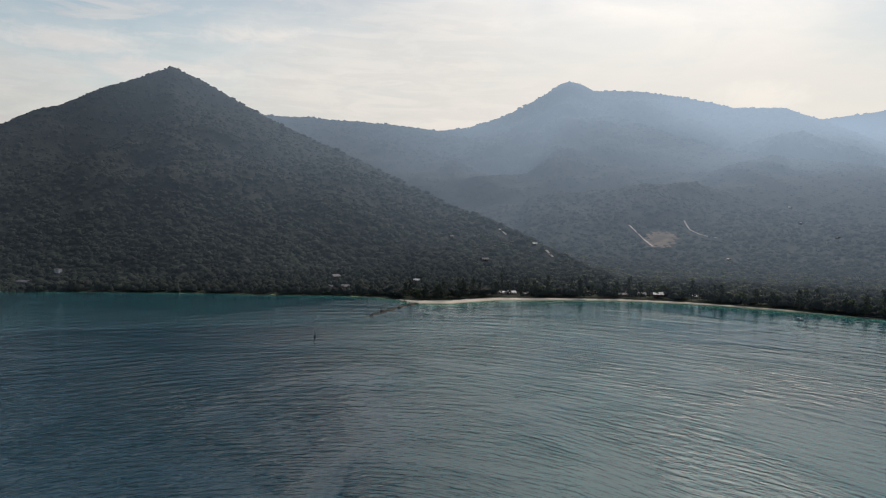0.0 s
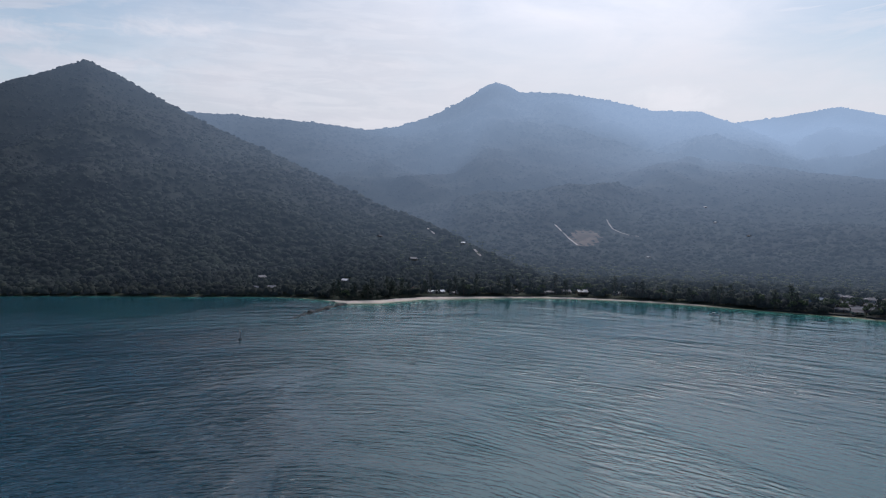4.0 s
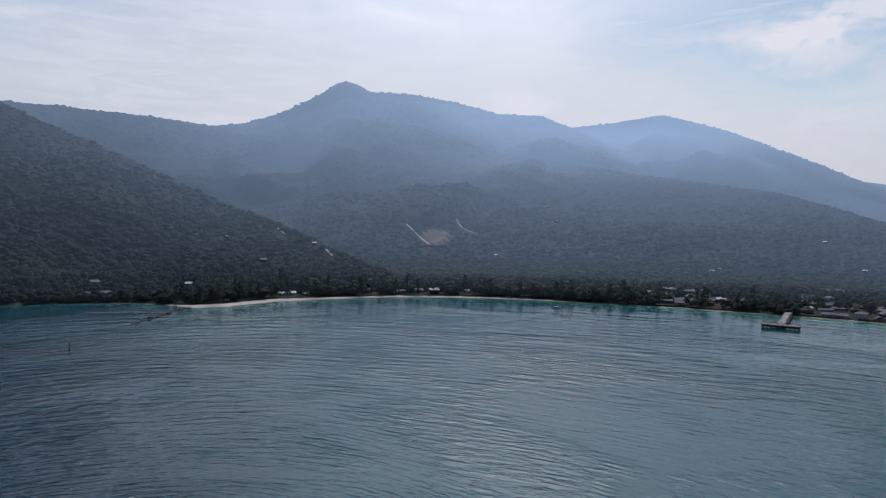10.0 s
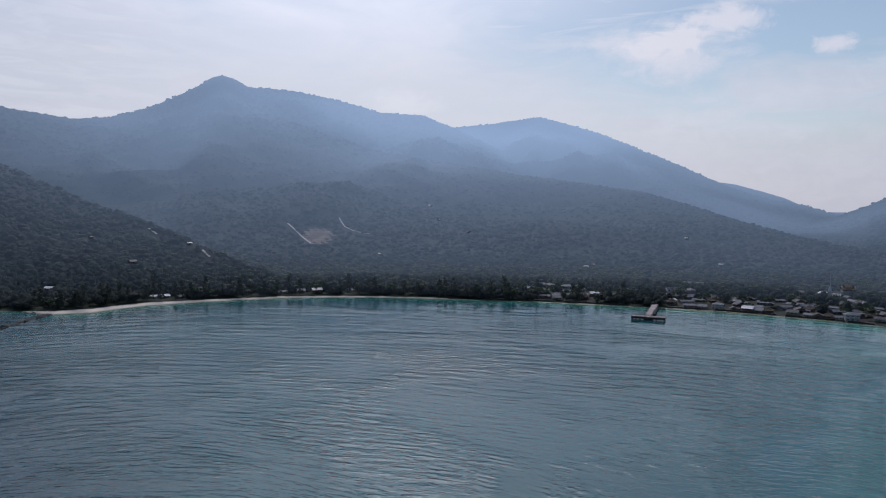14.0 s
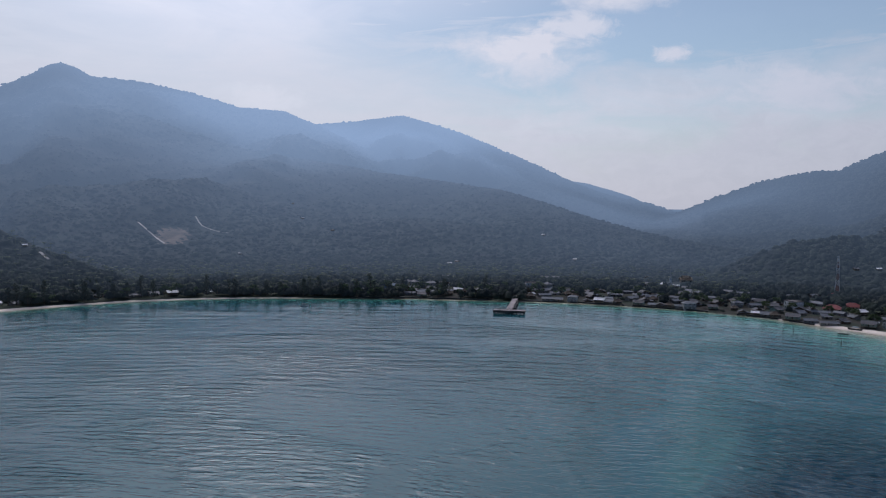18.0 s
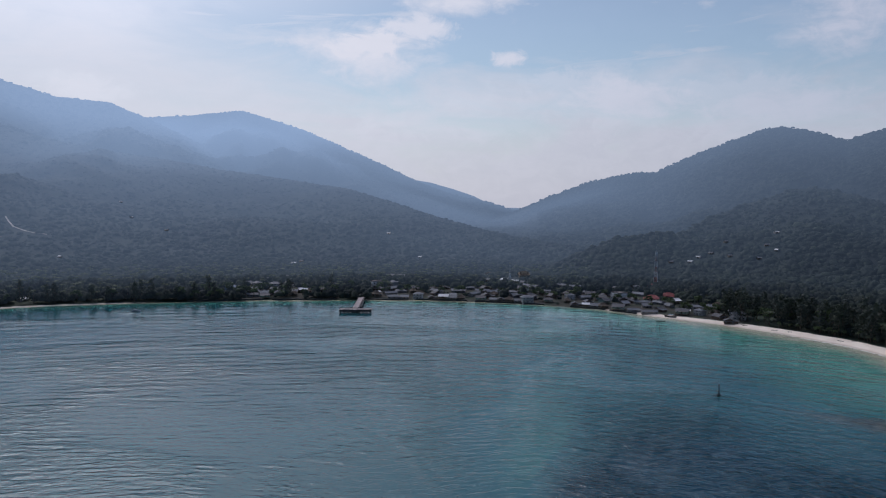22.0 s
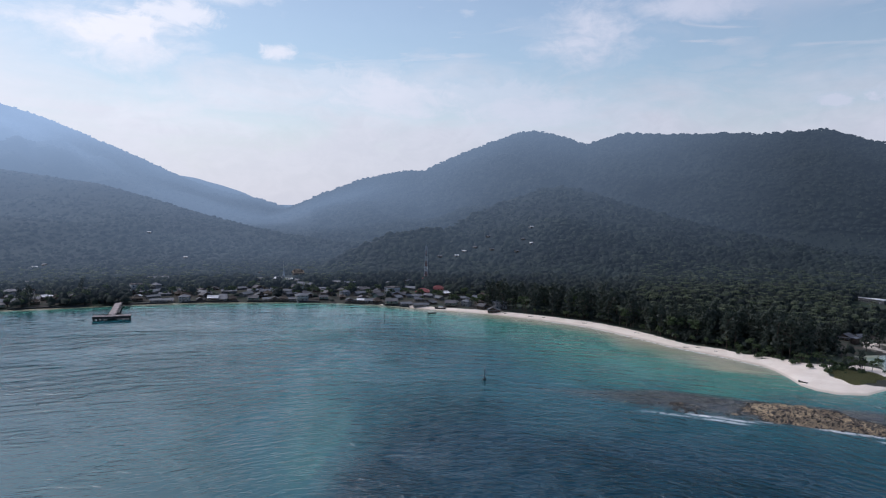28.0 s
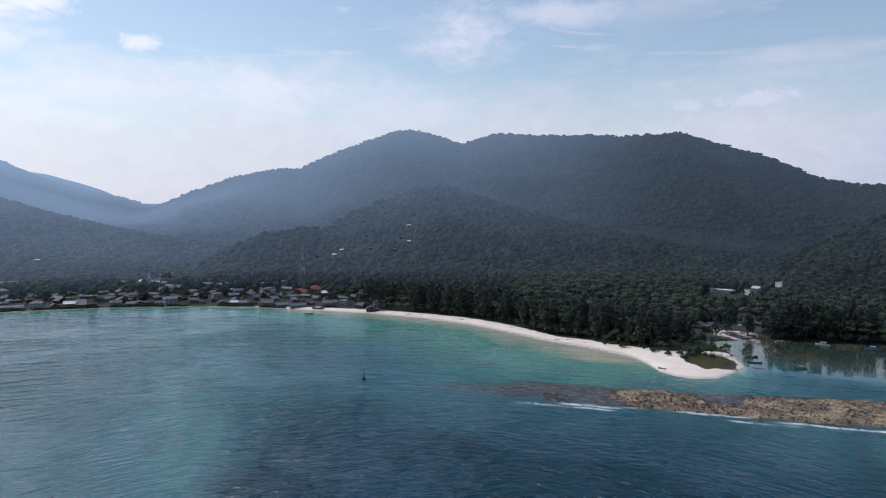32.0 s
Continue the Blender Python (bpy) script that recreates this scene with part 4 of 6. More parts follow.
def house(label, w, d, h, wall, roof, style="gable", storeys=1, porch=0.0, stilts=0.0, pitch=0.42, annex=False):
    """A house with its front to -y: body, roof, door, windows, porch and stilts."""
    root = thing("house", label, "house", "village houses")
    z0 = stilts
    H = h * storeys
    g = Geo().box(-w / 2, w / 2, -d / 2, d / 2, z0 - (0 if stilts else 2.0), z0 + H)
    rise = d / 2 * pitch
    if style == "gable":
        for sx in (-1, 1):
            g.add([(sx * w / 2, -d / 2, z0 + H), (sx * w / 2, d / 2, z0 + H), (sx * w / 2, 0, z0 + H + rise)], [(0, 1, 2) if sx > 0 else (2, 1, 0)])
    elif style == "front":
        rise = w / 2 * pitch
        for sy in (-1, 1):
            g.add([(-w / 2, sy * d / 2, z0 + H), (w / 2, sy * d / 2, z0 + H), (0, sy * d / 2, z0 + H + rise)], [(0, 1, 2) if sy < 0 else (2, 1, 0)])
    g.part("wall", wall, root)
    o, t = 0.7, 0.14
    g = Geo()
    e = z0 + H - o * pitch
    top = z0 + H + rise + 0.05
    if style == "gable":
        g.slab((-w / 2 - o, -d / 2 - o, e), (w / 2 + o, -d / 2 - o, e), (w / 2 + o, 0, top), (-w / 2 - o, 0, top), -t)
        g.slab((w / 2 + o, d / 2 + o, e), (-w / 2 - o, d / 2 + o, e), (-w / 2 - o, 0, top), (w / 2 + o, 0, top), -t)
    elif style == "front":
        g.slab((-w / 2 - o, d / 2 + o, e), (-w / 2 - o, -d / 2 - o, e), (0, -d / 2 - o, top), (0, d / 2 + o, top), -t)
        g.slab((w / 2 + o, -d / 2 - o, e), (w / 2 + o, d / 2 + o, e), (0, d / 2 + o, top), (0, -d / 2 - o, top), -t)
    elif style == "hip":
        k = max(w / 2 - d / 2, 0.3)
        a, b, c, q = (-w / 2 - o, -d / 2 - o, e), (w / 2 + o, -d / 2 - o, e), (w / 2 + o, d / 2 + o, e), (-w / 2 - o, d / 2 + o, e)
        g.add([a, b, c, q, (-k, 0, top), (k, 0, top)] + [(x, y, z - t) for x, y, z in (a, b, c, q)], [(0, 1, 5, 4), (2, 3, 4, 5), (1, 2, 5), (3, 0, 4), (9, 8, 7, 6), (0, 6, 7, 1), (1, 7, 8, 2), (2, 8, 9, 3), (3, 9, 6, 0)])
    else:
        g.box(-w / 2 - 0.15, w / 2 + 0.15, -d / 2 - 0.15, d / 2 + 0.15, z0 + H, z0 + H + 0.18)
        for x0, x1, y0, y1 in ((-w / 2 - 0.15, w / 2 + 0.15, -d / 2 - 0.15, -d / 2), (-w / 2 - 0.15, w / 2 + 0.15, d / 2, d / 2 + 0.15), (-w / 2 - 0.15, -w / 2, -d / 2, d / 2), (w / 2, w / 2 + 0.15, -d / 2, d / 2)):
            g.box(x0, x1, y0, y1, z0 + H + 0.18, z0 + H + 0.7)
    g.part("roof", roof, root)
    if style in ("gable", "hip"):
        k = w / 2 + o if style == "gable" else max(w / 2 - d / 2, 0.3)
        Geo().box(-k, k, -0.16, 0.16, top + 0.05, top + 0.20).part("ridge_cap", "grey_tin", root)
    n = max(2, int(w / 2.8))
    for s in range(storeys):
        for i in range(n):
            x = -w / 2 + w * (i + 0.5) / n
            if s == 0 and i == n // 2:
                dd = Geo().box(x - 0.5, x + 0.5, -d / 2 - 0.07, -d / 2 + 0.02, z0, z0 + 2.05).part("door", "dark_wood", root)
                Geo().box(x + 0.34, x + 0.40, -d / 2 - 0.13, -d / 2 - 0.07, z0 + 0.95, z0 + 1.08).part("handle", "steel", dd)
            else:
                window(root, x, -d / 2, z0 + s * h + 0.95, 1.1, 1.15)
    if porch:
        py = -d / 2 - porch
        zc = z0 + min(h, 2.7)
        Geo().slab((-w / 2 - 0.3, py - 0.3, zc - 0.45), (w / 2 + 0.3, py - 0.3, zc - 0.45), (w / 2 + 0.3, -d / 2, zc), (-w / 2 - 0.3, -d / 2, zc), -0.08).part("porch_roof", roof, root)
        Geo().box(-w / 2, w / 2, py, -d / 2, z0 - 0.25, z0).part("porch_deck", "pale_wood", root)
        for i in range(max(2, int(w / 3)) + 1):
            x = -w / 2 + 0.1 + (w - 0.2) * i / max(2, int(w / 3))
            Geo().box(x - 0.07, x + 0.07, py + 0.03, py + 0.17, z0, zc - 0.42).part("post", "pale_wood", root)
        Geo().box(-w / 2, w / 2, py + 0.06, py + 0.12, z0 + 0.85, z0 + 0.93).part("handrail", "pale_wood", root)
    if storeys > 1 and not porch:
        Geo().box(-w / 2, w / 2, -d / 2 - 1.2, -d / 2, z0 + h - 0.1, z0 + h + 0.08).part("balcony", "concrete", root)
        g = Geo().box(-w / 2, w / 2, -d / 2 - 1.2, -d / 2 - 1.14, z0 + h + 0.95, z0 + h + 1.02)
        for i in range(int(w / 0.8) + 1):
            g.box(-w / 2 + i * 0.8, -w / 2 + i * 0.8 + 0.05, -d / 2 - 1.19, -d / 2 - 1.15, z0 + h + 0.08, z0 + h + 0.95)
        g.part("balcony_rail", "white_paint", root)
    if stilts:
        for ix in range(4):
            for y in (-d / 2 + 0.2, d / 2 - 0.2, -d / 2 - porch + 0.2):
                x = -w / 2 + 0.25 + (w - 0.5) * ix / 3
                Geo().tube((x, y, -3.0), (x, y, z0), 0.14, n=6).part("stilt", "dark_concrete", root)
    if annex:
        Geo().box(w / 2, w / 2 + 3.2, -d / 2 + 1, d / 2 - 0.5, -2, z0 + 2.4).part("annex", wall, root)
        Geo().slab((w / 2, -d / 2 + 0.6, z0 + 2.75), (w / 2 + 3.7, -d / 2 + 0.6, z0 + 2.3), (w / 2 + 3.7, d / 2, z0 + 2.3), (w / 2, d / 2, z0 + 2.75), -0.08).part("annex_roof", "grey_tin", root)
    return root


PATTERNS = [
    dict(label="small house with grey corrugated roof among the trees", w=9, d=7, h=2.9, wall="cream_wall", roof="grey_tin", porch=1.8),
    dict(label="weathered wooden house with rusty tin roof", w=9.5, d=7.5, h=2.8, wall="wood_wall", roof="rusty_tin", style="front", porch=1.6, annex=True),
    dict(label="low grey house with a long tin roof", w=12, d=7, h=2.8, wall="grey_wall", roof="grey_tin", annex=True),
    dict(label="white two-storey house with a grey roof and balcony", w=11, d=8, h=3.0, wall="white_wall", roof="grey_tin", style="hip", storeys=2),
    dict(label="waterfront shack on stilts with a pale tin roof", w=10, d=7, h=2.7, wall="wood_wall", roof="white_tin", porch=2.2, stilts=1.4),
    dict(label="wooden bungalow with brown thatched hip roof", w=8.5, d=7, h=2.7, wall="wood_wall", roof="brown_thatch", style="hip", porch=1.8, stilts=0.8, pitch=0.7),
    dict(label="greenish house on stilts with rusty roof", w=11, d=8, h=2.8, wall="green_wall", roof="rusty_tin", porch=2.0, stilts=1.4),
    dict(label="small house with a bright white metal roof", w=9, d=6.5, h=2.8, wall="white_wall", roof="white_tin", porch=1.5),
    dict(label="large house with a broad dark tiled roof", w=15, d=10, h=3.2, wall="pink_wall", roof="maroon_tile", style="hip", storeys=1, porch=2.0, pitch=0.5),
    dict(label="long low building with a grey tin roof", w=19, d=8, h=3.0, wall="cream_wall", roof="grey_tin"),
    dict(label="white two-storey concrete building with flat roof", w=11, d=9, h=3.1, wall="white_paint", roof="concrete", style="flat", storeys=2),
    dict(label="house with a red tiled roof beside the palms", w=15, d=11, h=3.2, wall="white_wall", roof="red_tile", style="hip", pitch=0.5, porch=1.5),
    dict(label="tall bright blue house with a pale roof", w=12, d=9, h=3.0, wall="blue_wall", roof="blue_tin", storeys=2),
    # grey walls instead of white: the front's shade is put into the colour
    dict(label="long white modern building with the shade of its front painted grey", w=34, d=11, h=4.6, wall="grey_wall", roof="white_tin", style="flat"),
    dict(label="long hall with a pale grey gabled tin roof", w=31, d=12, h=3.6, wall="cream_wall", roof="grey_tin", pitch=0.5),
]
built = {}
spin = random.Random(11)
for a, r0, k in PLACES:
    front = r0 - float(shore(a)) < 22 and a < 74
    m = stand(a, r0, spin.uniform(-14, 14) if front else spin.uniform(-60, 60))
    small = 0.62 if r0 > 980 else 0.8 if k == 13 else 1.2 if k == 10 and a < 90 else spin.uniform(0.72, 1.05)
    if k not in built:
        built[k] = home = house(**PATTERNS[k])
        home.matrix_basis = m
    else:
        home = copy_thing(built[k], m)
    home.scale = (small, small * spin.uniform(0.9, 1.1), small)


# ---- quay walls under the waterfront houses ----
def quay(a0, a1, top):
    root = thing("quay_wall", "dark stained concrete quay wall under waterfront houses", "quay wall", "quay walls")
    n = max(2, int((a1 - a0) / 0.45))
    for i in range(n):
        p, q = (polar(a, float(shore(a)) + 0.6) for a in (a0 + (a1 - a0) * i / n, a0 + (a1 - a0) * (i + 1) / n))
        out = p.normalized() * 5.5
        t, b = Vector((0, 0, top)), Vector((0, 0, -2.5))
        Geo().add([p + b, q + b, q + out + b, p + out + b, p + t, q + t, q + out + t, p + out + t], [(0, 1, 2, 3), (7, 6, 5, 4), (0, 4, 5, 1), (1, 5, 6, 2), (2, 6, 7, 3), (3, 7, 4, 0)]).part("wall_panel", "dark_concrete", root)
        Geo().add([p * 0.9993 + t, q * 0.9993 + t, q + out * 0.12 + t, p + out * 0.12 + t] + [c + Vector((0, 0, top + 0.25)) for c in (p * 0.9993, q * 0.9993, q + out * 0.12, p + out * 0.12)], [(7, 6, 5, 4), (0, 4, 5, 1), (1, 5, 6, 2), (2, 6, 7, 3), (3, 7, 4, 0)]).part("coping", "dark_concrete", root)


for a0, a1, top in ((44.6, 47.2, 1.1), (48.2, 52.4, 1.3), (53.0, 55.9, 1.2), (56.3, 58.6, 1.4), (60.6, 63.4, 1.2), (63.7, 65.8, 1.1), (30.5, 36.2, 1.2), (36.8, 41.8, 1.1)):
    quay(a0, a1, top)

# ---- telecom tower ----
def tower():
    root = thing("telecom_tower", "red and white steel lattice telecom tower above the village", "tower")
    H, b, t = 44.0, 2.6, 0.7
    side = lambda z: b + (t - b) * z / H
    for sx, sy in ((-1, -1), (1, -1), (1, 1), (-1, 1)):
        Geo().tube((sx * b, sy * b, 0), (sx * t, sy * t, H), 0.30, 0.22, 6).part("leg", "white_paint", root)
    n = 14
    for i in range(n):
        z0, z1 = H * i / n, H * (i + 1) / n
        a, c = side(z0), side(z1)
        g = Geo()
        for s in (-1, 1):
            g.tube((-a, s * a, z0), (c, s * c, z1), 0.15, n=4).tube((a, s * a, z0), (-c, s * c, z1), 0.15, n=4)
            g.tube((s * a, -a, z0), (s * c, c, z1), 0.15, n=4).tube((s * a, a, z0), (s * c, -c, z1), 0.15, n=4)
            g.tube((-c, s * c, z1), (c, s * c, z1), 0.07, n=4).tube((s * c, -c, z1), (s * c, c, z1), 0.07, n=4)
        g.part("bracing", "faded_red" if i // 2 % 2 else "white_paint", root)
    for z in (30, 36, 41):
        for k in range(3):
            q = 2 * math.pi * k / 3 + 0.4
            c, s = math.cos(q), math.sin(q)
            m = Matrix.Translation((c * (side(z) + 0.5), s * (side(z) + 0.5), z)) @ Matrix.Rotation(q, 4, "Z")
            Geo().box(-0.12, 0.12, -0.22, 0.22, -1.1, 1.1, m).part("antenna", "white_paint", root)
    Geo().tube((0, 0, H), (0, 0, H + 5), 0.06, 0.03, 5).part("lightning_rod", "steel", root)
    Geo().box(-1.1, 1.1, -1.1, 1.1, H - 0.1, H).part("platform", "steel", root)
    Geo().lathe([(0.9, 0), (0.95, 0.3), (0.8, 0.5)], 10).part("dish", "white_paint", root).matrix_basis = pose(1.3, -1.3, 26, 90, 0, 40)
    return root


tower().matrix_basis = stand(67.12, 868)


# ---- temple ----
def temple():
    root = thing("temple_stupa", "slim white stupa rising over temple roofs", "stupa")
    Geo().lathe([(3.2, -1.5), (3.2, 1.0), (2.7, 1.2), (2.6, 2.2), (2.2, 2.6), (2.1, 3.4), (1.7, 4.6), (1.1, 6.0), (0.8, 6.6)], 16).part("base", "white_paint", root, smooth=True)
    Geo().lathe([(0.62, 6.6), (0.55, 7.4), (0.42, 7.6), (0.36, 8.8), (0.24, 9.1), (0.2, 11), (0.05, 14.5)], 12).part("spire", "white_paint", root)
    Geo().lathe([(0.06, 14.4), (0.22, 14.7), (0.02, 15.6)], 8).part("finial", "gold", root)
    return root


temple().matrix_basis = stand(55.8, 935, 0) @ Matrix.Diagonal((0.5, 0.5, 1.3, 1.0))


def temple_hall():
    root = thing("temple_hall", "temple hall with a stepped brown and tan roof", "temple")
    Geo().box(-9, 9, -6, 6, -2, 5).part("wall", "cream_wall", root)
    for k, (w, z, top) in enumerate(((10.5, 4.6, 9.0), (8.0, 6.0, 10.4), (5.5, 7.4, 11.8))):
        g = Geo().slab((-w, -7.2 + k * 1.6, z), (w, -7.2 + k * 1.6, z), (w, 0, top), (-w, 0, top), -0.2).slab((w, 7.2 - k * 1.6, z), (-w, 7.2 - k * 1.6, z), (-w, 0, top), (w, 0, top), -0.2)
        g.part("roof_tier", "brown_thatch" if k == 1 else "pale_wood", root)
    for sx in (-1, 1):
        Geo().add([(sx * 9, -6, 5), (sx * 9, 6, 5), (sx * 9, 0, 8.6)], [(0, 1, 2) if sx > 0 else (2, 1, 0)]).part("gable", "cream_wall", root)
    for i in range(5):
        window(root, -7 + i * 3.5, -6, 1.0, 1.2, 2.4)
    return root


temple_hall().matrix_basis = stand(56.9, 942, 15) @ Matrix.Scale(0.72, 4)


# ---- pier ----
def pier():
    root = thing("pier", "long concrete pier with a dark T-shaped head", "pier")
    head0, head1 = polar(42.05, 651), polar(44.6, 648)
    ax = (head1 - head0).normalized()
    back = Vector((-ax.y, ax.x, 0))
    if back.dot(polar(43, 1)) < 0:
        back = -back
    deep, top = 9.0, 3.2
    m = Matrix((( ax.x, back.x, 0, head0.x), (ax.y, back.y, 0, head0.y), (0, 0, 1, 0), (0, 0, 0, 1)))
    root.matrix_basis = m
    L = (head1 - head0).length
    Geo().box(0, L, 0, deep, top - 0.5, top).part("head_deck", "deck_concrete", root)
    Geo().box(-0.12, L + 0.12, -0.15, 0.0, top - 1.9, top + 0.12).part("fascia", "dark_concrete", root)
    Geo().box(-0.12, L + 0.12, deep, deep + 0.15, top - 1.9, top + 0.12).part("fascia", "dark_concrete", root)
    for i in range(9):
        for j in range(3):
            x, y = 0.6 + (L - 1.2) * i / 8, 0.5 + (deep - 1) * j / 2
            Geo().box(x - 0.3, x + 0.3, y - 0.3, y + 0.3, -4, top - 0.5).part("pile", "dark_concrete", root)
    for i in range(10):
        x = 1 + (L - 2) * i / 9
        Geo().box(x - 0.25, x + 0.25, -0.5, -0.15, -0.8, top - 0.1).part("fender", "rubber", root)
    for i in range(8):
        x = 1.5 + (L - 3) * i / 7
        Geo().lathe([(0.22, top), (0.18, top + 0.35), (0.26, top + 0.42), (0.22, top + 0.55)], 8).part("bollard", "black_paint", root).matrix_basis = pose(x, 0.8, 0)
    for y in (0.15, deep - 0.15):
        g = Geo().tube((0, y, top + 1.0), (L, y, top + 1.0), 0.06, n=5).tube((0, y, top + 0.5), (L, y, top + 0.5), 0.05, n=5)
        for i in range(18):
            g.box(L * i / 17 - 0.06, L * i / 17 + 0.06, y - 0.06, y + 0.06, top, top + 1.05)
        g.part("railing", "dark_concrete", root)
    # walkway to the shore
    inv = m.inverted()
    foot0, foot1 = inv @ polar(43.35, 660), inv @ polar(44.02, 768)
    way = (foot1 - foot0).normalized()
    across = Vector((way.y, -way.x, 0)) * 3.0
    z = Vector((0, 0, top - 0.02))
    g = Geo().slab(foot0 - across + z, foot0 + across + z, foot1 + across + z, foot1 - across + z, 0.5)
    g.part("walkway_deck", "deck_concrete", root)
    n = 13
    for i in range(n + 1):
        c = foot0 + (foot1 - foot0) * i / n
        for s in (-0.8, 0.8):
            p = c + across * s
            Geo().box(p.x - 0.25, p.x + 0.25, p.y - 0.25, p.y + 0.25, -4, top - 0.5).part("pile", "dark_concrete", root)
    for s in (-0.97, 0.97):
        a, b = foot0 + across * s, foot1 + across * s
        g = Geo()
        for h in (0.55, 1.05):
            g.tube(a + z + Vector((0, 0, h)), b + z + Vector((0, 0, h)), 0.05, n=5)
        for i in range(40):
            p = a + (b - a) * i / 39
            g.box(p.x - 0.06, p.x + 0.06, p.y - 0.06, p.y + 0.06, top - 0.02, top + 1.08)
        g.part("railing", "dark_concrete", root)
    # a low landing beside the walkway, with an arm along the shore
    p0, p1, p2 = inv @ polar(43.78, 676), inv @ polar(44.02, 726), inv @ polar(44.55, 722)
    for a, b in ((p0, p1), (p1, p2)):
        run = (b - a).normalized()
        q = Vector((run.y, -run.x, 0)) * 1.0
        low = Vector((0, 0, top - 1.0))
        Geo().slab(a - q + low, a + q + low, b + q + low, b - q + low, 0.4).part("landing", "dark_concrete", root)
        for i in range(6):
            p = a + (b - a) * i / 5
            Geo().box(p.x - 0.2, p.x + 0.2, p.y - 0.2, p.y + 0.2, -4, top - 1.4).part("pile", "dark_concrete", root)
    return root


pier()


# ---- marks and poles in the water ----
def beacon():
    root = thing("channel_beacon", "dark channel beacon with a basket topmark standing in the sea", "beacon", "channel beacons")
    Geo().lathe([(1.1, -3), (1.1, 0.5), (0.95, 0.9), (0.5, 1.1), (0.42, 1.7)], 12).part("footing", "dark_concrete", root)
    Geo().tube((0, 0, 1.6), (0, 0, 5.6), 0.26, 0.22, 8).part("pole", "black_paint", root)
    Geo().lathe([(0.25, 5.5), (0.75, 5.65), (0.8, 5.8), (0.35, 6.0), (0.3, 6.25)], 10).part("topmark", "black_paint", root)
    Geo().lathe([(0.14, 6.25), (0.16, 6.5), (0.08, 6.75)], 8).part("lantern", "white_paint", root)
    g = Geo()
    for z in np.arange(1.8, 5.4, 0.4):
        g.box(-0.22, 0.22, -0.36, -0.32, z, z + 0.05)
    g.box(-0.24, -0.20, -0.36, -0.32, 1.6, 5.6).box(0.20, 0.24, -0.36, -0.32, 1.6, 5.6)
    g.part("ladder", "steel", root)
    return root


b = beacon()
b.matrix_basis = stand(-10.23, 531, 0, 0)
copy_thing(b, stand(71.98, 401, 20, 0))


def stake(h, lean):
    root = thing("mooring_stake", "thin dark wooden stake standing in shallow water", "stake", "mooring stakes")
    Geo().tube((0, 0, -2), (lean, 0.1, h), 0.24, 0.18, 6).part("pole", "dark_wood", root)
    Geo().tube((lean * 0.8 - 0.15, 0, h * 0.8), (lean * 0.8 + 0.15, 0, h * 0.8 + 0.05), 0.13, n=6).part("rope_lashing", "cloth", root)
    return root


for a, r0, h, lean in ((63.78, 612, 6.4, 0.0), (64.44, 626, 5.0, 0.25), (67.53, 591, 5.6, -0.1), (66.93, 589, 2.2, 0.1)):
    stake(h, lean).matrix_basis = stand(a, r0, 0, 0)


# ---- boats ----
def hull(L, B, D, bow=0.6, n=14):
    """An open hull along x, bow at +x, waterline at z 0; inner skin included."""
    outer, inner = [], []
    for i in range(n + 1):
        u = i / n
        w = B / 2 * (math.sin(math.pi * min(1, 0.18 + u * 0.82)) ** 0.6 if u < 0.98 else 0.03)
        w = max(w, 0.04)
        sheer = D * 0.55 + bow * max(0, (u - 0.55) / 0.45) ** 2 + 0.12 * (1 - u)
        x = (u - 0.5) * L
        for rim, lst, k in ((w, outer, 0.0), (w * 0.86, inner, 0.10)):
            lst.append([(x, -rim, sheer), (x, -rim * 0.72, -D * 0.15 + k), (x, 0, -D * 0.42 + k + 0.2 * max(0, u - 0.7)), (x, rim * 0.72, -D * 0.15 + k), (x, rim, sheer)])
    g = Geo()
    for lst, flip in ((outer, False), (inner, True)):
        vs = [p for row in lst for p in row]
        fs = []
        for i in range(n):
            for j in range(4):
                q = (i * 5 + j, (i + 1) * 5 + j, (i + 1) * 5 + j + 1, i * 5 + j + 1)
                fs.append(q[::-1] if flip else q)
        g.add(vs, fs)
    vs = [p for row in outer for p in (row[0], row[4])] + [p for row in inner for p in (row[0], row[4])]
    m = 2 * (n + 1)
    g.add(vs, [(2 * i + s, 2 * i + 2 + s, m + 2 * i + 2 + s, m + 2 * i + s) for i in range(n) for s in (0, 1)])
    g.add([outer[0][j] for j in range(5)], [(4, 3, 2, 1, 0)])
    return g


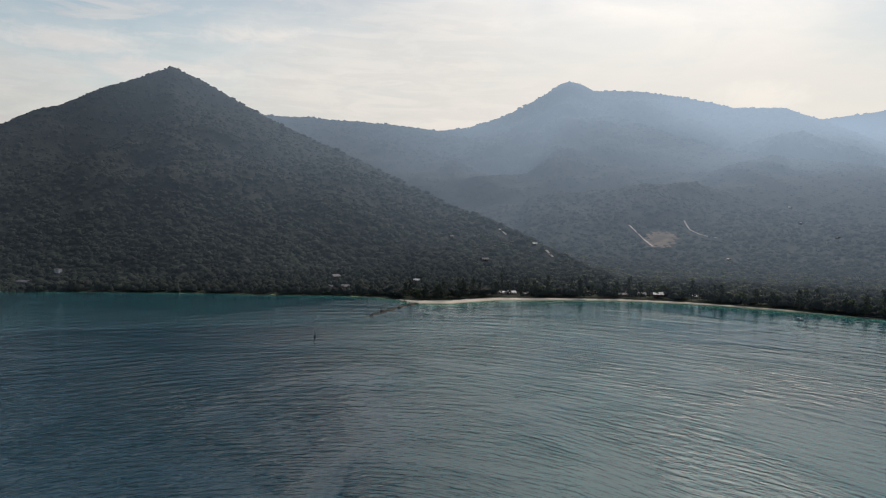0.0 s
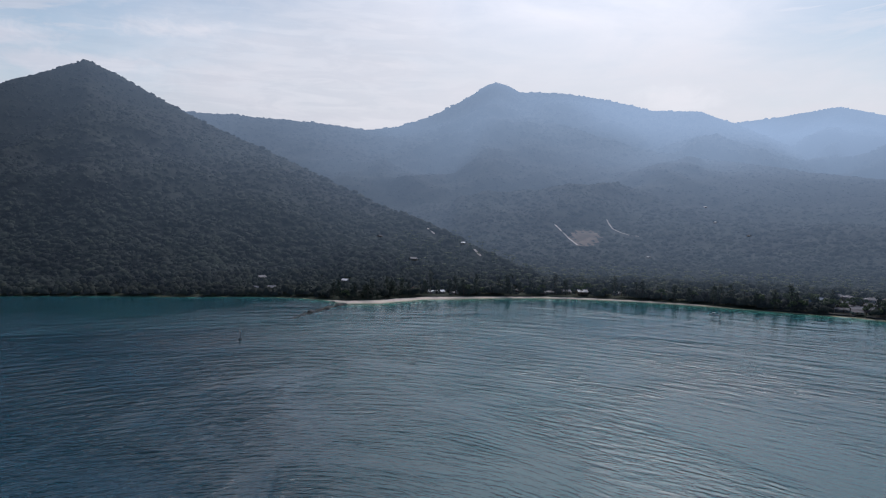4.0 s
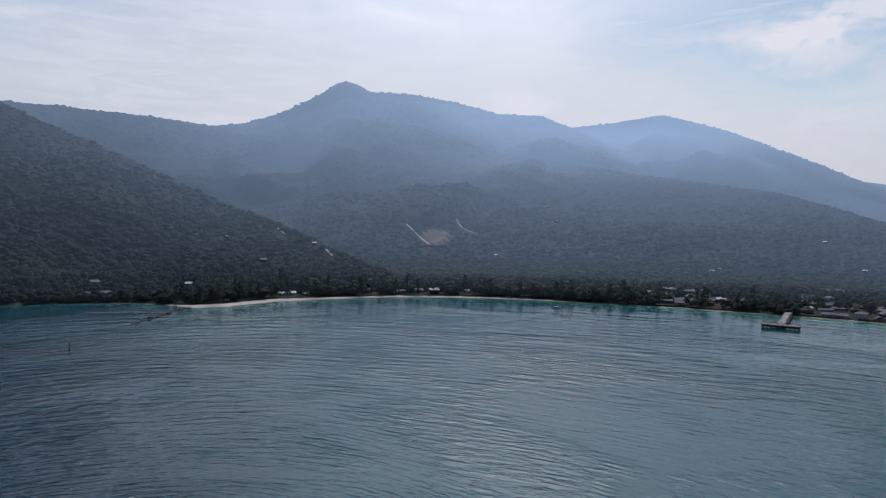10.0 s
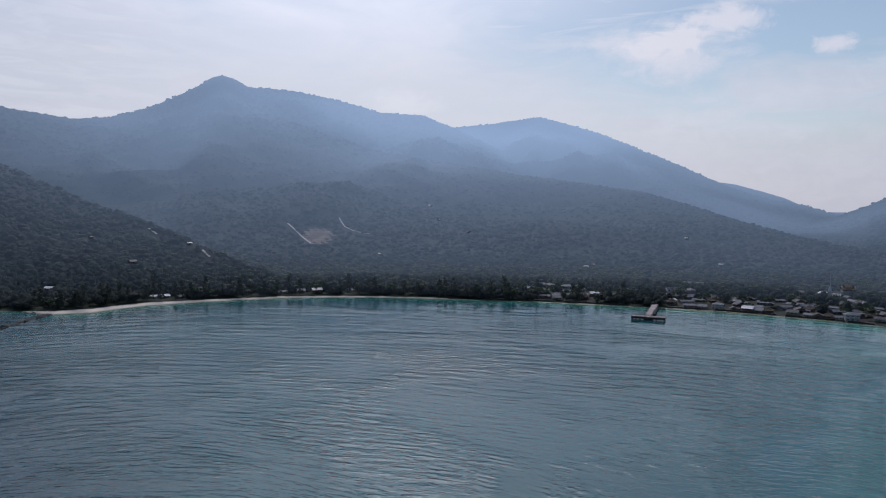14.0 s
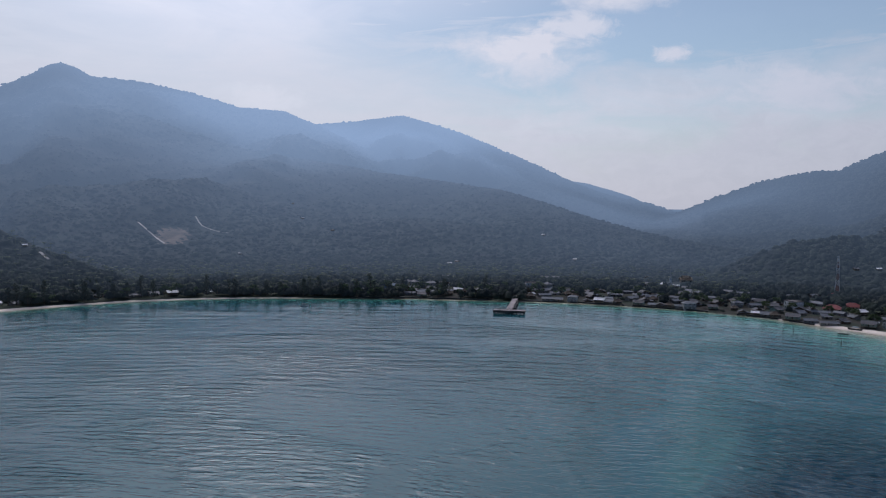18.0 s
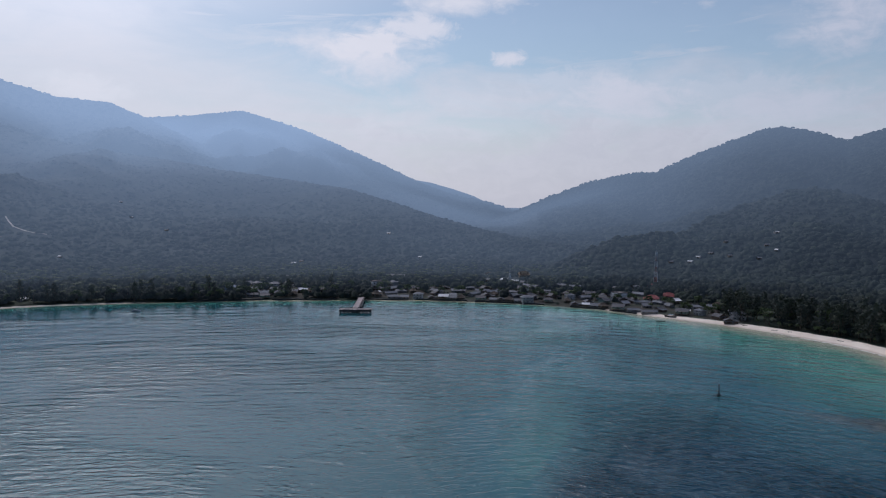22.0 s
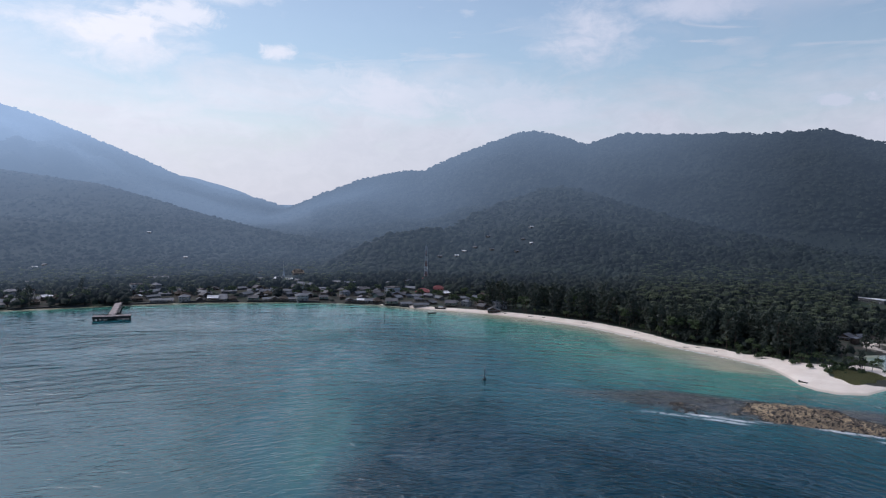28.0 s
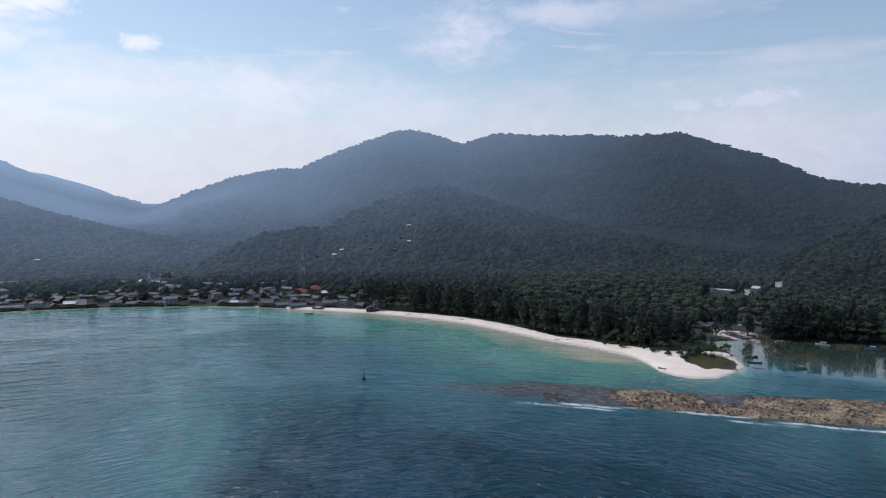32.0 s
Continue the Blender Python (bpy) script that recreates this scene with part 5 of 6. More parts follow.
def boat(label, L, B, D, paint, cabin=None, canopy=False, motor=True):
    root = thing("boat", label, "boat", "boats in the bay")
    hull(L, B, D).part("hull", paint, root, smooth=True)
    for u in (-0.3, -0.05, 0.2):
        Geo().box(L * u - 0.15, L * u + 0.15, -B * 0.40, B * 0.40, D * 0.32, D * 0.38).part("thwart", "pale_wood", root)
    if cabin:
        Geo().box(-L * 0.25, L * 0.08, -B * 0.33, B * 0.33, D * 0.3, D * 0.5 + 1.5).part("cabin", cabin, root)
        Geo().box(-L * 0.29, L * 0.13, -B * 0.40, B * 0.40, D * 0.5 + 1.5, D * 0.5 + 1.62).part("cabin_roof", "white_paint", root)
        for s in (-1, 1):
            Geo().box(-L * 0.2, L * 0.04, s * B * 0.335 - 0.02, s * B * 0.335 + 0.02, D * 0.5 + 0.7, D * 0.5 + 1.25).part("cabin_window", "glass", root)
        Geo().box(L * 0.08, L * 0.083 + 0.02, -B * 0.28, B * 0.28, D * 0.5 + 0.7, D * 0.5 + 1.3).part("windscreen", "glass", root)
    if canopy:
        for x in (-L * 0.25, L * 0.12):
            for s in (-1, 1):
                Geo().tube((x, s * B * 0.38, D * 0.5), (x, s * B * 0.38, D * 0.5 + 1.5), 0.04, n=5).part("canopy_post", "steel", root)
        g = Geo()
        for i in range(6):
            a0, a1 = math.pi * i / 6, math.pi * (i + 1) / 6
            p = lambda q, x: (x, -math.cos(q) * B * 0.44, D * 0.5 + 1.45 + 0.3 * math.sin(q))
            g.slab(p(a0, -L * 0.29), p(a0, L * 0.16), p(a1, L * 0.16), p(a1, -L * 0.29), 0.03)
        g.part("canopy", "tarp", root)
    if motor:
        mo = Geo().box(-L * 0.5 - 0.45, -L * 0.5 - 0.02, -0.2, 0.2, D * 0.4, D * 0.4 + 0.65).part("outboard_motor", "black_paint", root)
        Geo().tube((-L * 0.5 - 0.25, 0, D * 0.4), (-L * 0.5 - 0.3, 0, -0.7), 0.08, n=6).part("shaft", "steel", mo)
    return root


boat("dark wooden fishing boat drawn up on the sand", 10.5, 2.3, 1.3, "black_paint", canopy=True).matrix_basis = stand(68.3, 670, 165, 0.9)
boat("small dark longtail boat afloat off the beach", 8.0, 1.7, 1.0, "dark_wood").matrix_basis = stand(67.6, 645, 200, 0.0)
boat("small dark rowing boat lying on the tip of the spit", 5.5, 1.7, 0.9, "dark_wood", motor=False).matrix_basis = stand(95.75, 450, 150, 0.6)
boat("small green and white motor boat moored in the lagoon", 7.0, 2.3, 1.1, "green_paint", canopy=True).matrix_basis = stand(105.45, 489, 12, 0)
boat("dark longtail boat moored at the spit", 8.5, 1.9, 1.0, "black_paint").matrix_basis = stand(102.35, 494, 5, 0)
boat("grey dinghy beside the lagoon shore", 4.8, 1.7, 0.8, "black_paint", cabin=None).matrix_basis = stand(102.1, 507, 100, 0)
boat("white cabin boat by the far lagoon bank", 9.5, 3.0, 1.3, "white_paint", cabin="white_wall").matrix_basis = stand(106.7, 584, 170, 0)
boat("white and blue canopy boat near the lagoon bank", 8.5, 2.4, 1.1, "blue_paint", canopy=True).matrix_basis = stand(109.75, 586, 175, 0)
yacht = boat("small dark sailing boat with a bare mast", 8.5, 2.4, 1.2, "black_paint", motor=False)
Geo().tube((0.6, 0, 0.3), (0.6, 0, 10.8), 0.09, 0.05, 6).part("mast", "white_paint", yacht)
Geo().tube((0.6, 0, 1.8), (-3.2, 0, 1.9), 0.06, 0.05, 6).part("boom", "white_paint", yacht)
for x0 in (4.1, -4.1):
    Geo().tube((x0, 0, 0.9), (0.6, 0, 10.6), 0.02, n=4).part("stay", "steel", yacht)
yacht.matrix_basis = stand(102.1, 512, 25, 0)
boat("white speedboat running across the bay", 8.0, 2.4, 1.1, "white_paint", cabin="white_wall").matrix_basis = stand(26.9, 697, -20, 0.1)


def raft():
    root = thing("raft", "low pale floating raft by the spit", "raft")
    for i in range(7):
        Geo().box(-4 + i * 1.15, -4 + i * 1.15 + 1.05, -1.4, 1.4, 0.15, 0.32).part("plank", "pale_wood", root)
    for s in (-1, 1):
        Geo().tube((-4.2, s, 0), (4.2, s, 0), 0.32, n=8).part("float", "blue_paint", root)
    return root


raft().matrix_basis = stand(102.75, 480, 8, 0)


def car():
    root = thing("car", "white pickup parked by the lagoon houses", "car")
    prof = [(-2.4, 0.5), (-2.4, 1.0), (-0.7, 1.05), (-0.4, 1.65), (0.9, 1.65), (1.5, 1.05), (2.4, 0.9), (2.45, 0.5)]
    g = Geo().add([(x, s * 0.85, z) for s in (-1, 1) for x, z in prof], [tuple(range(8)), tuple(range(15, 7, -1))] + [(i + 1, i, 8 + i, 9 + i) for i in range(7)] + [(0, 7, 15, 8)])
    g.part("body", "white_paint", root)
    for s in (-1, 1):
        Geo().add([(-0.3, s * 0.86, 1.1), (1.3, s * 0.86, 1.1), (0.85, s * 0.86, 1.55), (-0.15, s * 0.86, 1.55)], [(0, 1, 2, 3) if s < 0 else (3, 2, 1, 0)]).part("side_window", "glass", root)
        for x in (-1.5, 1.5):
            wh = Geo().tube((x, s * 0.72, 0.36), (x, s * 0.92, 0.36), 0.36, n=12).part("wheel", "rubber", root)
            Geo().tube((x, s * 0.90, 0.36), (x, s * 0.935, 0.36), 0.2, n=10).part("rim", "steel", wh)
        Geo().box(2.42, 2.47, s * 0.6 - 0.15, s * 0.6 + 0.15, 0.68, 0.82).part("headlight", "glass", root)
    return root


car().matrix_basis = stand(101.2, spot(101.2, -8.85), 120)


# ---- tracks and the field on the hillside ----
def ribbon(name, places, width, mat, label):
    v, f = [], []
    for i, (a, r0) in enumerate(places):
        p = polar(a, r0)
        j, k = max(i - 1, 0), min(i + 1, len(places) - 1)
        t = (polar(*places[k]) - polar(*places[j])).normalized()
        s = Vector((t.y, -t.x, 0)) * width / 2
        for q in (p - s, p, p + s):
            b, d = math.degrees(math.atan2(q.x, q.y)), math.hypot(q.x, q.y)
            v.append((q.x, q.y, float(height(b, d)) + 1.0))
    for i in range(len(places) - 1):
        f += [(3 * i, 3 * i + 3, 3 * i + 4, 3 * i + 1), (3 * i + 1, 3 * i + 4, 3 * i + 5, 3 * i + 2)]
    ob = mesh_object(name, v, f, MAT[mat])
    return tagged(ob, label, "road", kind="structure")


for t in TRACK_PLACES:
    ribbon("road", t, 2.7, "track", "pale dirt track cut into the hillside")
na, nr = 24, 24
v, f = [], []
for i in range(na + 1):
    for j in range(nr + 1):
        a = 15.9 + 2.4 * i / na
        r0 = min(FR) + (max(FR) - min(FR)) * j / nr
        wob = 0.25 * math.sin(j * 1.3) if i in (0, na) else 0
        x, y, _ = polar(a + wob, r0)
        v.append((x, y, float(height(a + wob, r0)) + 0.7))
for i in range(na):
    for j in range(nr):
        k = i * (nr + 1) + j
        if math.hypot((i + 0.5) / na - 0.5, (j + 0.5) / nr - 0.5) < 0.47 + 0.10 * math.sin(i * 1.1 + j * 0.7) + 0.08 * math.sin(j * 1.9):
            f.append((k, k + 1, k + nr + 2, k + nr + 1))
tagged(mesh_object("ground_clearing", v, f, MAT["field"]), "brown cleared field on the forested slope", "field", kind="structure")


# ---- reef and rocks ----
def rock_material(name, dark, light):
    m, n = material(name)
    pos = n.add("ShaderNodeNewGeometry").outputs["Position"]
    c = n.mix(n.ramp(n.noise(pos, 0.07, 6.0, 0.65), 0.40, 0.62), dark, light)
    grit = n.noise(pos, 1.1, 6.0, 0.7)
    c = n.mix(n.ramp(n.math("ADD", grit, n.math("MULTIPLY", n.noise(pos, 0.25, 4.0), 0.5)), 0.62, 0.80, 0.85, 0.0), c, (0.045, 0.038, 0.030, 1))
    finish(n, grit, 1.0, 0.5, Base_Color=c, Roughness=0.9)
    return m


MAT["reef"] = rock_material("reef_rock", (0.17, 0.125, 0.075, 1), (0.40, 0.30, 0.175, 1))
MAT["rock"] = rock_material("dark_rock", (0.045, 0.042, 0.038, 1), (0.12, 0.105, 0.09, 1))
reef_lo = table([(80, 366), (86, 361), (93, 359), (97, 361), (100, 362), (104, 365), (108, 371), (111, 379), (125, 400)])
reef_hi = table([(80, 368), (86, 374), (90, 388), (93, 396), (96, 402), (98, 396), (99.5, 386), (101, 381), (102.2, 409), (105, 412), (111, 431), (125, 450)])


def reef_height(az, r):
    lo, hi = reef_lo(az), reef_hi(az)
    x, y = r * np.sin(np.radians(az)), r * np.cos(np.radians(az))
    u = np.clip(np.minimum(r - lo, hi - r) / 9, -1, 1)
    top = np.interp(az, [82, 88, 91, 93, 95, 98, 101, 104, 125], [-1.2, -1.05, -0.6, 0.0, 0.45, 0.75, 0.5, 1.1, 1.4])
    return u * 0.5 + top * np.clip(u, 0, 1) + 1.1 * fractal(x, y, 9, 4) * np.clip(u + 0.35, 0, 1) - 0.12


reef, _, _, _ = polar_sheet("reef", np.arange(81, 124, 0.16), np.arange(352, 454, 1.0), reef_height, MAT["reef"], lambda z: z.max(axis=1) > -0.35)
tagged(reef, "brown rubble reef drying above the water", "reef", kind="structure")


def boulder(seed, n=7):
    rs = np.random.RandomState(seed)
    v, f = dome(seed, n, 1)
    v = v * np.array([1, rs.uniform(0.6, 1), rs.uniform(0.5, 0.9)])
    return np.vstack([v, [[0, 0, -0.5]]]), np.vstack([f, [[(i + 1) % n, i, len(v)] for i in range(n)]])


BOULDERS = [boulder(40 + k) for k in range(6)]
rs = np.random.RandomState(21)
ra = rs.uniform(84, 114, 4200)
rr = reef_lo(ra) + rs.rand(4200) * (reef_hi(ra) - reef_lo(ra))
keep = reef_height(ra, rr) > -0.25
ra, rr = ra[keep], rr[keep]
vs, fs, base = [], [], 0
for a, r0, z, s, k, t in zip(ra, rr, reef_height(ra, rr), rs.gamma(3, 0.13, len(ra)), rs.randint(0, 6, len(ra)), rs.uniform(0, 6.28, len(ra))):
    pv, pf = BOULDERS[k]
    c, q = math.cos(t), math.sin(t)
    px, py, _ = polar(a, r0)
    vs.append(np.stack([px + s * (pv[:, 0] * c - pv[:, 1] * q), py + s * (pv[:, 0] * q + pv[:, 1] * c), z + s * pv[:, 2]], -1))
    fs.append(pf + base)
    base += len(pv)
tagged(mesh_object("reef_rubble", np.vstack(vs), np.vstack(fs), MAT["rock"], None, False), "scattered dark coral rubble on the reef", "rocks", kind="stuff")


def rock(az, r0, s, k, z=-0.1, sink=0.0):
    pv, pf = BOULDERS[k % 6]
    ob = mesh_object("rock", pv * np.array([s, s, s * 0.6]), pf, MAT["rock"], None, False)
    ob.matrix_basis = stand(az, r0, 40 * k, z - sink)
    return tagged(ob, "dark weathered boulder at the water's edge", "rock", "shore rocks")


pick = random.Random(3)
for i in range(26):
    u = i / 25
    if 0.08 < u < 0.38 and i % 2:
        continue
    rock(-5.9 + 3.9 * u + pick.uniform(-0.10, 0.10), 626 + 84 * u + pick.uniform(-3, 3), pick.uniform(2.0, 4.2), i)
for i in range(46):
    a = pick.uniform(-31, -2.5)
    rock(a, float(shore(a)) + pick.uniform(-7, 3), pick.uniform(0.8, 2.6), i + 5)


# ---- trees that stand singly ----
def leaf_material(name, dark, light):
    m, n = material(name)
    pos = n.add("ShaderNodeNewGeometry")
    rnd = n.add("ShaderNodeObjectInfo").outputs["Random"]
    c = n.mix(pos.outputs["Random Per Island"], dark, light)
    c = n.mix(n.math("MULTIPLY", rnd, 0.6), c, n.mix(0.6, c, (0.045, 0.06, 0.028, 1)))
    leaves(n, c, 0.2, finish(n, None, Base_Color=c, Roughness=0.7, Specular_IOR_Level=0.25))
    # leaves of single trees and grass carry the emitted haze too
    painted_haze(n, pos.outputs["Position"], n.out.inputs[0].links[0].from_socket)
    return m


MAT["casuarina_leaf"] = leaf_material("casuarina_leaf", (0.030, 0.042, 0.038, 1), (0.056, 0.070, 0.056, 1))
MAT["broad_leaf"] = leaf_material("broad_leaf", (0.042, 0.068, 0.032, 1), (0.100, 0.135, 0.062, 1))
MAT["palm_leaf"] = leaf_material("palm_leaf", (0.044, 0.064, 0.036, 1), (0.095, 0.115, 0.062, 1))


def trunk_part(root, h, r0, limbs, seed, bend=0.5):
    rs = random.Random(seed)
    g = Geo()
    pts = [Vector((0, 0, -0.6))]
    for i in range(1, 6):
        pts.append(Vector((rs.uniform(-bend, bend) * i / 5, rs.uniform(-bend, bend) * i / 5, h * i / 5)))
    for i in range(5):
        g.tube(pts[i], pts[i + 1], r0 * (1 - 0.16 * i), r0 * (1 - 0.16 * (i + 1)), 7, False)
    for i in range(limbs):
        b = pts[2 + i % 3]
        t = rs.uniform(0, 6.28)
        q = b + Vector((math.cos(t), math.sin(t), rs.uniform(0.5, 1.0))) * h * rs.uniform(0.16, 0.3)
        g.tube(b, q, r0 * 0.4, r0 * 0.12, 5, False)
    g.part("trunk", "bark", root, smooth=True)


def sprays(root, mat, lumps, n, leaf, seed):
    """Leaf sprays gathered in lumps: (centre, radius, height)."""
    rs = np.random.RandomState(seed)
    g = Geo()
    for (cx, cy, cz), rad, tall in lumps:
        v, f = leafy(int(rs.randint(1e6)), n, leaf / rad, tall)
        for q in range(len(v)):
            v[q, 2] -= 0.2
        g.add(v * rad + np.array([cx, cy, cz]), [tuple(int(i) for i in x) for x in f])
    g.part("crown", mat, root)


def casuarina(seed):
    rs = random.Random(seed)
    h = rs.uniform(13, 18)
    root = thing("casuarina_tree", "tall dark feathery casuarina behind the beach", "tree", "shore trees")
    trunk_part(root, h * 0.85, 0.28, 7, seed)
    lumps = []
    for i in range(11):
        u = 0.22 + 0.78 * i / 10
        t = rs.uniform(0, 6.28)
        k = (1.15 - u) * 2.6 + 0.6
        lumps.append(((math.cos(t) * k * 0.7, math.sin(t) * k * 0.7, h * u), 1.2 + 1.3 * (1 - abs(u - 0.45)), 1.3))
    sprays(root, "casuarina_leaf", lumps, 22, 0.55, seed)
    return root


def broadleaf(seed):
    rs = random.Random(seed)
    h = rs.uniform(7, 11)
    root = thing("broadleaf_tree", "rounded green broadleaf tree near the shore", "tree", "shore trees")
    trunk_part(root, h * 0.7, 0.26, 6, seed, 0.9)
    lumps = []
    for i in range(10):
        t, q = rs.uniform(0, 6.28), rs.uniform(0.2, 1)
        lumps.append(((math.cos(t) * q * h * 0.34, math.sin(t) * q * h * 0.34, h * (0.95 - 0.35 * q * rs.random())), h * rs.uniform(0.14, 0.24), 0.85))
    sprays(root, "broad_leaf", lumps, 24, 0.6, seed)
    return root


def frond(g, base, t, length, droop):
    d = Vector((math.cos(t), math.sin(t), 0))
    s = Vector((-math.sin(t), math.cos(t), 0))
    prev, n = None, 5
    for i in range(n + 1):
        u = i / n
        c = base + d * length * u + Vector((0, 0, length * (0.35 * u - droop * u * u)))
        w = length * 0.13 * math.sin(math.pi * min(0.97, 0.12 + u * 0.85))
        row = [c - s * w - Vector((0, 0, w * 0.7)), c, c + s * w - Vector((0, 0, w * 0.7))]
        if prev:
            g.add(prev + row, [(0, 3, 4, 1), (1, 4, 5, 2)])
        prev = row


def palm(seed):
    rs = random.Random(seed)
    h = rs.uniform(8, 13)
    root = thing("coconut_palm", "slender coconut palm with drooping fronds", "palm", "coconut palms")
    g = Geo()
    lean = Vector((rs.uniform(-1.2, 1.2), rs.uniform(-1.2, 1.2), 0))
    p = [Vector((0, 0, -0.5)) + lean * (i / 5) ** 2 + Vector((0, 0, h * i / 5)) for i in range(6)]
    for i in range(5):
        g.tube(p[i], p[i + 1], 0.2 - 0.02 * i, 0.18 - 0.02 * i, 6, False)
    g.part("trunk", "bark", root, smooth=True)
    g = Geo()
    for i in range(15):
        frond(g, p[5], 2 * math.pi * i / 15 + rs.uniform(-0.2, 0.2), rs.uniform(3.0, 4.0), rs.uniform(0.25, 0.95))
    g.part("crown", "palm_leaf", root)
    g = Geo()
    for i in range(6):
        t = 2 * math.pi * i / 6
        c = p[5] + Vector((math.cos(t) * 0.28, math.sin(t) * 0.28, -0.35))
        g.tube(c + Vector((0, 0, -0.14)), c + Vector((0, 0, 0.14)), 0.12, 0.1, 6)
    g.part("coconut_bunch", "green_paint", root)
    return root


def shrub(seed):
    rs = random.Random(seed)
    root = thing("shrub", "low dark rounded shrub on the sand", "shrub", "spit shrubs")
    trunk_part(root, 0.9, 0.08, 5, seed, 0.2)
    lumps = [((rs.uniform(-0.8, 0.8), rs.uniform(-0.8, 0.8), rs.uniform(0.6, 1.3)), rs.uniform(0.7, 1.1), 0.9) for _ in range(6)]
    sprays(root, "broad_leaf", lumps, 20, 0.3, seed)
    return root


KINDS = {"c": (casuarina, 4), "b": (broadleaf, 4), "p": (palm, 4), "s": (shrub, 3)}
made = {}
seeds = random.Random(77)


def plant(kind, az, r0, size=1.0):
    make, n = KINDS[kind]
    k = seeds.randrange(n)
    m = stand(az, r0, seeds.uniform(0, 360))
    if (kind, k) in made:
        ob = copy_thing(made[kind, k], m)
    else:
        ob = made[kind, k] = make(100 + k)
        ob.matrix_basis = m
    q = size * seeds.uniform(0.85, 1.15)
    ob.scale = (q, q, q)


def behind_beach(a, lo, hi):
    return float(shore(a)) + float(sand_width(a)) + seeds.uniform(lo, hi)


def clear_of_houses(az, r0, gap=7.5):
    p = polar(az, r0)
    return bool(np.all((PX[:, 0] - p.x) ** 2 + (PX[:, 1] - p.y) ** 2 > gap * gap))


for i in range(150):
    a = 72 + 24 * i / 149 + seeds.uniform(-0.3, 0.3)
    r0 = behind_beach(a, 5, 34)
    if a < 91 or r0 > 505:
        plant(seeds.choice("ccccccbp"), a, r0, 1.35)
for i in range(46):
    a = seeds.uniform(74, 94)
    plant(seeds.choice("bbp"), a, behind_beach(a, 0, 9), 0.6)
for i in range(64):
    a = -3 + 36 * i / 63 + seeds.uniform(-0.3, 0.3)
    r0 = behind_beach(a, 2, 16)
    if clear_of_houses(a, r0, 6):
        plant(seeds.choice("cccbp"), a, r0, 1.15)
for i in range(240):
    a = seeds.uniform(31, 73.5)
    r0 = float(shore(a)) + seeds.uniform(5, 90) * seeds.uniform(0.4, 1)
    if clear_of_houses(a, r0, 6.5) and not 43.2 < a < 44.6 and not (a > 45 and r0 < float(shore(a)) + 24):
        plant(seeds.choice("bbbbbp"), a, r0, 0.9)
for i in range(40):
    a = seeds.uniform(31.5, 42.6)
    r0 = float(shore(a)) + seeds.uniform(4, 48)
    if clear_of_houses(a, r0, 6):
        plant(seeds.choice("bbbcp"), a, r0, 1.1)
for i in range(64):
    a = seeds.uniform(102.8, 113)
    r0 = float(lagoon_back(a)) + seeds.uniform(3, 26)
    if clear_of_houses(a, r0, 9) and (a > 104 or seeds.random() < 0.3):
        plant(seeds.choice("cccb"), a, r0, 1.45)
spit_back = table([(89, 531), (89.9, 527), (91.9, 514), (93.1, 510), (94, 506), (95.1, 501), (96, 494), (97, 493), (98.5, 489), (99.2, 490), (100.4, 497)])
for i in range(42):
    a = seeds.uniform(89.5, 100.5)
    plant(seeds.choice("bbbpcb"), a, float(spit_back(a)) + seeds.uniform(3, 26), seeds.uniform(0.45, 0.75))
for i in range(46):
    a = seeds.uniform(90.5, 100.8)
    plant("s", a, float(spit_back(a)) + seeds.uniform(-9 if i % 4 == 0 else 0, 14), seeds.uniform(0.7, 1.5))
for a, r0 in ((92.7, 506), (95.0, 494), (95.4, 496), (96.2, 485), (97.3, 478), (97.6, 486), (97.0, 489), (98.0, 487), (99.3, 486)):
    plant("s", a, r0, 1.6)
for a, r0 in ((92.6, 516), (93.5, 512), (94.3, 509), (95.2, 503), (96.0, 499), (96.6, 498), (97.4, 493), (98.1, 492), (98.8, 493), (99.4, 496), (100.0, 498), (98.5, 499), (97.0, 503)):
    plant(seeds.choice("bbbp"), a, r0, 0.62)
for i in range(40):
    a = seeds.uniform(91, 103)
    r0 = seeds.uniform(525, 600) if a < 98.5 else float(lagoon_back(a)) + seeds.uniform(4, 30)
    if clear_of_houses(a, r0, 9) and (a < 98 or seeds.random() < 0.35):
        plant(seeds.choice("ccccb"), a, r0, 1.3)

# driftwood along the top of the beach
def driftwood(seed):
    rs = random.Random(seed)
    root = thing("driftwood_log", "weathered dark driftwood log lying on the sand", "driftwood", "beach driftwood")
    L, k = rs.uniform(2.5, 6.0), rs.uniform(0.16, 0.3)
    g = Geo()
    p = [Vector((L * (i / 4 - 0.5), rs.uniform(-0.25, 0.25), k * 0.6 + rs.uniform(0, 0.08))) for i in range(5)]
    for i in range(4):
        g.tube(p[i], p[i + 1], k * (1 - 0.14 * i), k * (1 - 0.14 * (i + 1)), 7, i in (0, 3))
    g.part("trunk", "bark", root, smooth=True)
    for i in (1, 2, 3):
        Geo().tube(p[i], p[i] + Vector((rs.uniform(-0.6, 0.6), rs.choice((-1, 1)) * rs.uniform(0.4, 0.9), rs.uniform(0.1, 0.5))), k * 0.35, k * 0.12, 5).part("branch", "bark", root)
    return root


for i in range(13):
    a = seeds.uniform(71, 96)
    driftwood(200 + i).matrix_basis = stand(a, float(shore(a)) + float(sand_width(a)) * seeds.uniform(0.35, 0.95), seeds.uniform(-35, 35))

